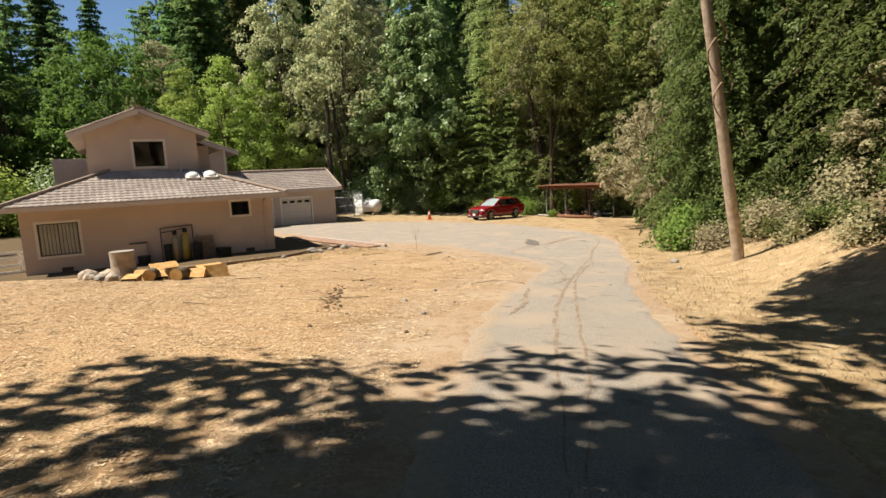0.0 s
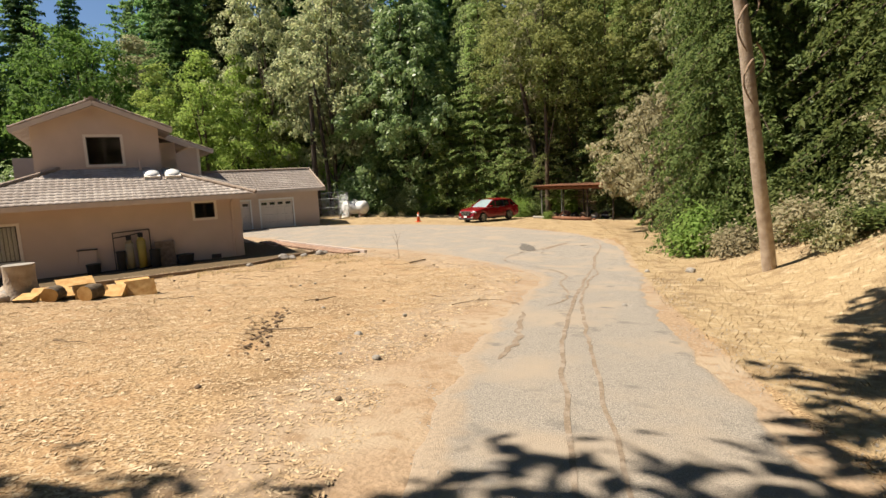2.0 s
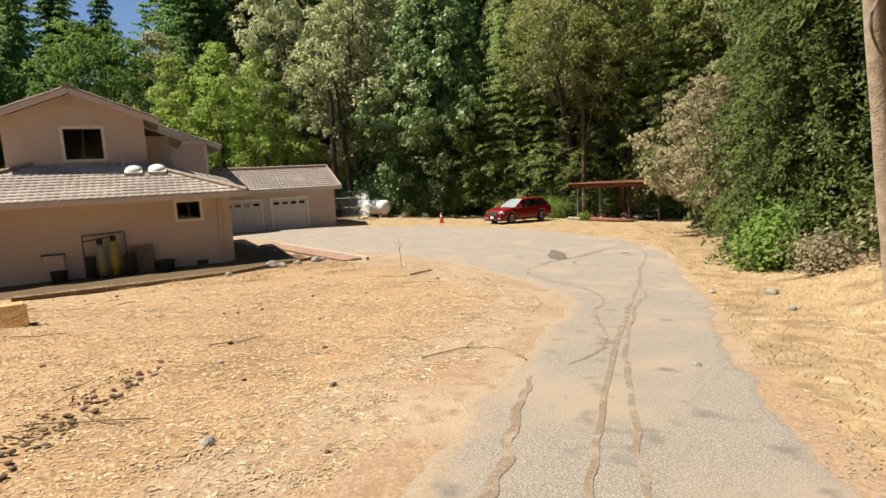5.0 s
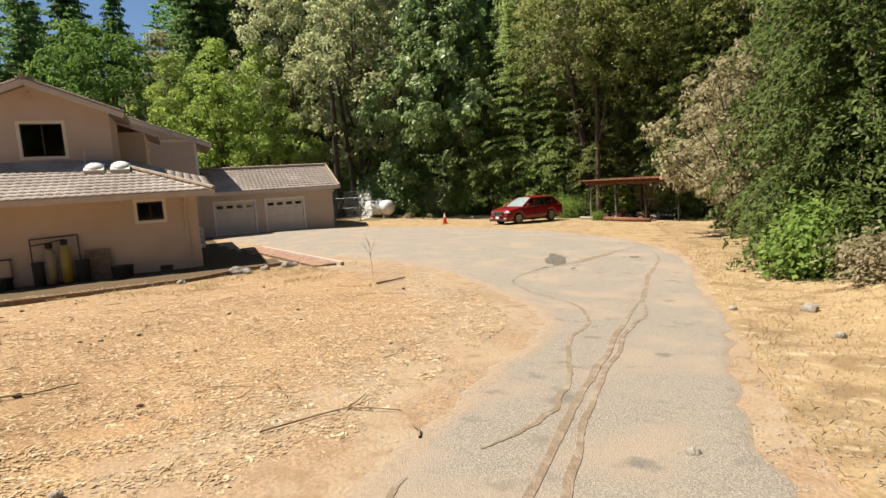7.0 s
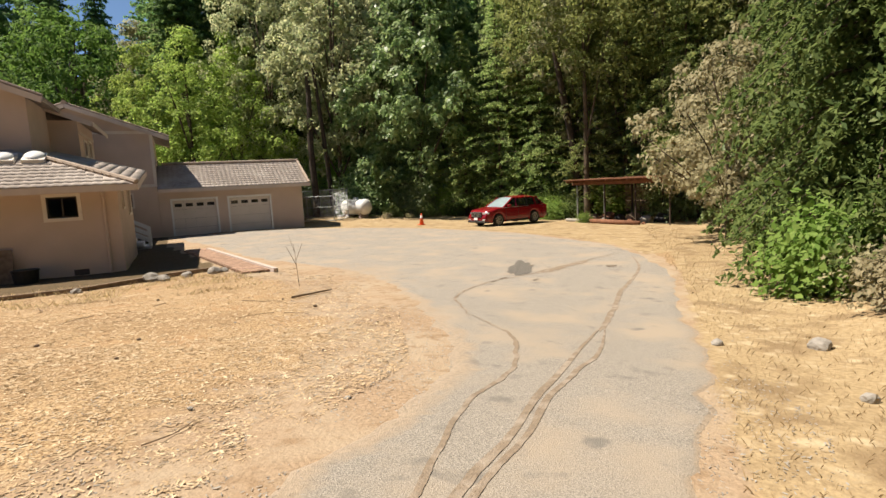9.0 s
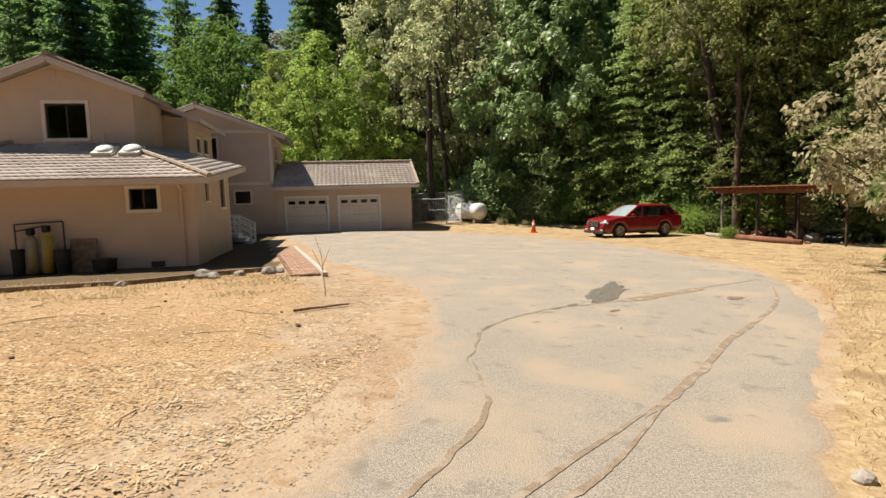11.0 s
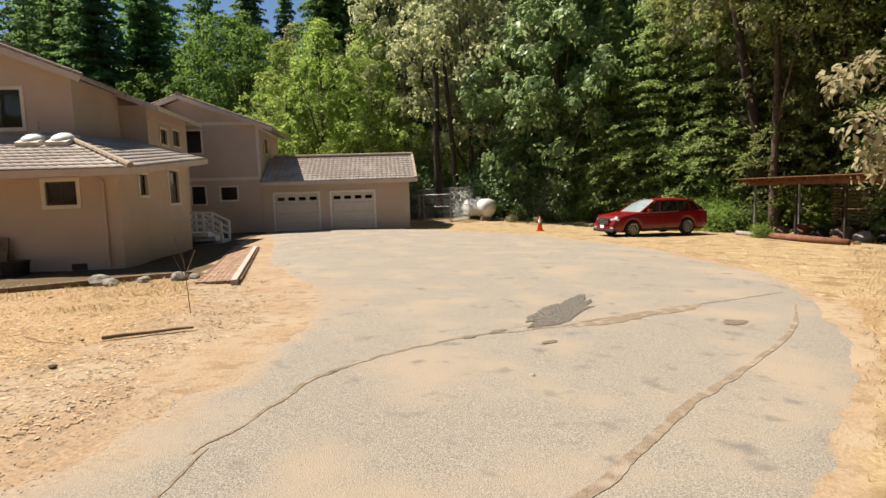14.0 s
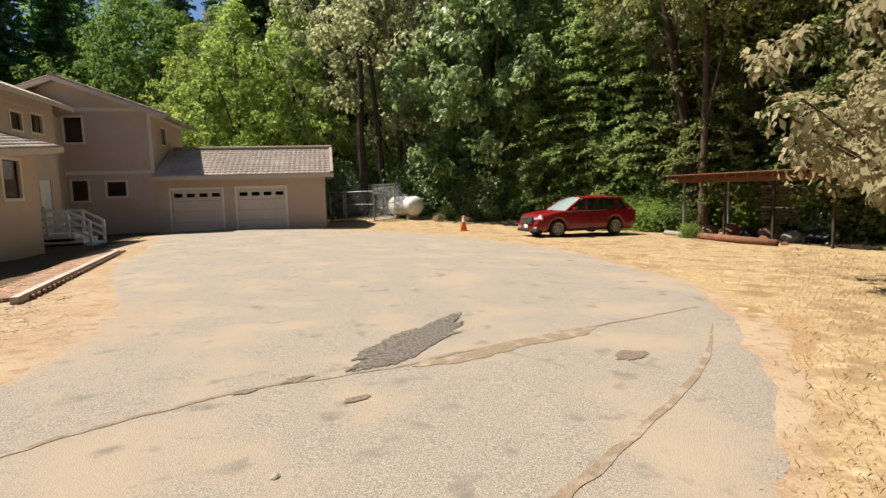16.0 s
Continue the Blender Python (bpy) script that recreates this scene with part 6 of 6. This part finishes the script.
def blot(cx, cy, rx, ry, turn, m, name, label, seed):
    vs, fs = [(cx, cy, land(cx, cy) + 0.25 * bump_at(cx, cy) + 0.023)], []
    n, rings = 110, 5
    for k in range(1, rings + 1):
        for j in range(n):
            a = 2 * math.pi * j / n
            r = (1 + 0.4 * noise.noise((math.cos(a) * 1.6, math.sin(a) * 1.6, seed)) + 0.2 * noise.noise((math.cos(a) * 5, math.sin(a) * 5, seed)) + 0.22 * noise.noise((math.cos(a) * 15, math.sin(a) * 15, seed))) * k / rings
            u, v = rx * r * math.cos(a), ry * r * math.sin(a)
            x, y = cx + u * math.cos(turn) - v * math.sin(turn), cy + u * math.sin(turn) + v * math.cos(turn)
            vs.append((x, y, land(x, y) + 0.25 * bump_at(x, y) + 0.023))
    for k in range(rings - 1):
        for j in range(n):
            fs.append((1 + k * n + j, 1 + (k + 1) * n + j, 1 + (k + 1) * n + (j + 1) % n, 1 + k * n + (j + 1) % n))
    bm = bmesh.new()
    bv = [bm.verts.new(v) for v in vs]
    for j in range(n):
        bm.faces.new((bv[0], bv[1 + j], bv[1 + (j + 1) % n]))
    for f in fs:
        bm.faces.new([bv[i] for i in f])
    return tagged(obj(name, bm, m, smooth=True), label, "road patch", kind="structure")


blot(16.72, 19.72, 1.3, 0.29, radians(54), M["oil"], "asphalt_patch", "dark rough asphalt patch on the drive", 2.0)
for x, y, r in ((15.38, 18.5, 0.17), (15.91, 17.88, 0.15), (14.95, 18.24, 0.12), (18.9, 18.6, 0.3), (13.3, 16.9, 0.06), (17.2, 19.9, 0.14)):
    blot(x, y, r * 0.85, r * 0.38, 0.5, M["tar"], "tar_spot", "small dark tar spot on the asphalt", x)

# ---------------------------------------------------------------- brick strip along the patio
strip = thing("brick_strip", "strip of worn dusty red-brown paving bricks", "paving", kind="structure")
bm = bmesh.new()
box(bm, -0.1, 0.1, -0.05, 0.05, -0.03, 0.03, 0.006)
bme = bpy.data.meshes.new("brick")
bm.to_mesh(bme)
bm.free()
bme.materials.append(M["brick"])
for r in range(60):
    y = 23.5 + r * 0.145
    for c in range(4):
        x = 10.28 - (y - 23.5) * 0.166 + (c - 1.5) * 0.215 + (0.1 if r % 2 else 0)
        b = new("brick", bme)
        b.parent = strip
        b.location = (x, y, land(x, y) + 0.045 + 0.008 * noise.noise((x * 9, y * 9, 0)))
        b.rotation_euler = (0.03 * noise.noise((x * 5, y, 1)), 0.03 * noise.noise((x * 5, y, 2)), 0.164 + 0.06 * noise.noise((x * 5, y, 3)))
        b.scale = (1, 1.3, 1)

# ---------------------------------------------------------------- litter on the ground: chips, straw, sticks
def scatter(name, label, count, region, size, material, seed, keep, thick=0.25, dense=None):
    r = random.Random(seed)
    vs, fs = [], []
    x0, x1, y0, y1 = region
    while count > 0:
        x, y = r.uniform(x0, x1), r.uniform(y0, y1)
        if not keep(x, y):
            count -= 0.15
            continue
        count -= 1
        L, W_ = size * r.uniform(0.5, 1.7), size * r.uniform(0.2, 0.55)
        a, tilt = r.uniform(0, 6.283), r.uniform(-0.16, 0.16)
        ca, sa = math.cos(a), math.sin(a)
        z = land(x, y) + bump_at(x, y) + size * 0.12
        k = len(vs)
        for u, v in ((-L, -W_), (L, -W_ * 0.7), (L, W_ * 0.8), (-L, W_)):
            vs.append((x + (u * ca - v * sa) / 2, y + (u * sa + v * ca) / 2, z + u * tilt / 2 + v * 0.15))
        fs.append((k, k + 1, k + 2, k + 3))
    return tagged(raw(name, vs, fs, material), label, "litter", kind="stuff")


def on_field(x, y):
    d, along = right_of_road(x, y)
    return in_road(x, y) < -0.35 and d < -1.5 and y < 24.5


scatter("wood_chips", "pale wood chips strewn over the field", 130000, (-4, 11.5, 1, 15), 0.033, M["chip"], 3, on_field)
scatter("wood_chips", "pale wood chips strewn over the field", 46000, (-3, 12.0, 14, 24.5), 0.04, M["chip"], 4, on_field)


scatter("gravel", "loose gravel along the edge of the drive", 22000, (3, 14, 3, 26), 0.022, M["rock"], 9, lambda x, y: -2.4 < in_road(x, y) < 0.4 and right_of_road(x, y)[0] < 1.0 or -0.8 < in_road(x, y) < 0.3)
scatter("gravel", "loose gravel on the yard", 9000, (9, 23, 12, 34), 0.02, M["rock"], 10, lambda x, y: -1.0 < in_road(x, y))


def blades(name, label, count, region, h, keep, seed):
    r = random.Random(seed)
    vs, fs = [], []
    x0, x1, y0, y1 = region
    while count > 0:
        x, y = r.uniform(x0, x1), r.uniform(y0, y1)
        if not keep(x, y):
            count -= 0.1
            continue
        count -= 1
        z = land(x, y) + bump_at(x, y) - 0.01
        a, lean_ = r.uniform(0, 6.283), r.uniform(0.15, 1.1)
        hh = h * r.uniform(0.4, 1.4)
        dx, dy = math.cos(a), math.sin(a)
        k = len(vs)
        w = 0.002 + 0.003 * r.random()
        vs += [(x - dy * w, y + dx * w, z), (x + dy * w, y - dx * w, z), (x + dx * lean_ * hh * 0.5, y + dy * lean_ * hh * 0.5, z + hh * 0.75), (x + dx * lean_ * hh, y + dy * lean_ * hh, z + hh)]
        fs += [(k, k + 1, k + 2), (k, k + 2, k + 3)]
    return tagged(raw(name, vs, fs, M["straw"]), label, "grass", kind="stuff")


def on_bank(x, y):
    d, along = right_of_road(x, y)
    return d > 0.1 + 0.5 * noise.noise((x, y, 0)) and d < 9 and in_road(x, y) < -0.15


def on_verge(x, y):
    return in_road(x, y) < -0.05 + 0.2 * noise.noise((x, y, 7)) and (y > 38.5 + 1.5 * noise.noise((x * 0.5, 0, 0)) or x > 15.5) and not (23.2 < x < 28.8 and 32.6 < y < 36.3)


blades("dry_grass", "dry straw-coloured grass on the bank", 45000, (4, 30, -3, 28), 0.05, on_bank, 5)
blades("dry_grass", "dry straw-coloured grass behind the yard", 20000, (15, 33, 15, 47), 0.045, on_verge, 6)
blades("dry_grass", "sparse dry grass along the chip bed", 2600, (3, 10.5, 20.5, 25), 0.09, lambda x, y: on_field(x, y) and noise.noise((x, y, 3)) > 0.05, 8)


def stick(pts, r, name="fallen_stick", label="thin dry stick lying on the ground"):
    path = [Vector((x, y, land(x, y) + bump_at(x, y) + r + 0.012)) for x, y in pts]
    fine = [path[0]]
    for a, b in zip(path, path[1:]):
        fine += [a.lerp(b, 0.5) + Vector((0.02, -0.02, 0.01)), b]
    vs, fs = tube(fine, [r * (1 - 0.5 * i / len(fine)) for i in range(len(fine))], 6)
    return tagged(raw(name, vs, fs, M["wood"]), label, "stick", "sticks on the field")


stick([(6.55, 9.8), (7.0, 9.98), (7.25, 10.02), (7.64, 9.78)], 0.008)
stick([(7.25, 10.02), (7.5, 10.3)], 0.006)
stick([(10.35, 18.45), (10.8, 18.7), (11.28, 18.95)], 0.028)
stick([(7.55, 9.2), (7.6, 9.45)], 0.01)
sr = random.Random(12)
for i in range(46):
    x, y, a, L = sr.uniform(-1, 10.5), sr.uniform(5, 22), sr.uniform(0, 6.3), sr.uniform(0.25, 0.9)
    if on_field(x, y) and on_field(x + L * math.cos(a), y + L * math.sin(a)):
        stick([(x, y), (x + 0.5 * L * math.cos(a), y + 0.5 * L * math.sin(a)), (x + L * math.cos(a + 0.15), y + L * math.sin(a + 0.15))], sr.uniform(0.004, 0.009))
for i in range(70):
    x, y = sr.uniform(0, 12.3), sr.uniform(4, 23)
    if on_field(x, y):
        rubble("clod", x, y, sr.uniform(0.015, 0.042), M["soil"] if i % 3 else M["rock"], "dark clod of earth on the chip field", "clod", "clods on the field", i * 1.1, 0.6)
sap = thing("sapling", "thin leafless sapling on the field", "sapling")
sx, sy = 10.83, 20.2
for a, b, r in (((0, 0, 0), (-0.05, 0, 1.0), 0.008), ((-0.02, 0, 0.5), (-0.22, 0.05, 0.95), 0.007), ((-0.03, 0, 0.6), (0.14, 0, 1.0), 0.007), ((-0.04, 0, 0.8), (-0.15, 0, 1.2), 0.005)):
    bm = bmesh.new()
    z = land(sx, sy)
    bar(bm, (a[0] + sx, a[1] + sy, a[2] + z), (b[0] + sx, b[1] + sy, b[2] + z), r, 5, r * 0.5)
    part("stem", bm, M["wood"], sap)
for i in range(84):
    s = i / 83
    off = 0.22 if i % 2 else -0.16
    x, y = 2.72 + 1.25 * s + 0.3 * off, 8.2 + 2.8 * s
    rubble("clod", x + sr.gauss(0, 0.07), y + sr.gauss(0, 0.07), sr.uniform(0.008, 0.034), M["soil"], "dark clod of earth along a wheel rut", "clod", "clods along the rut", i * 1.9, 0.5)
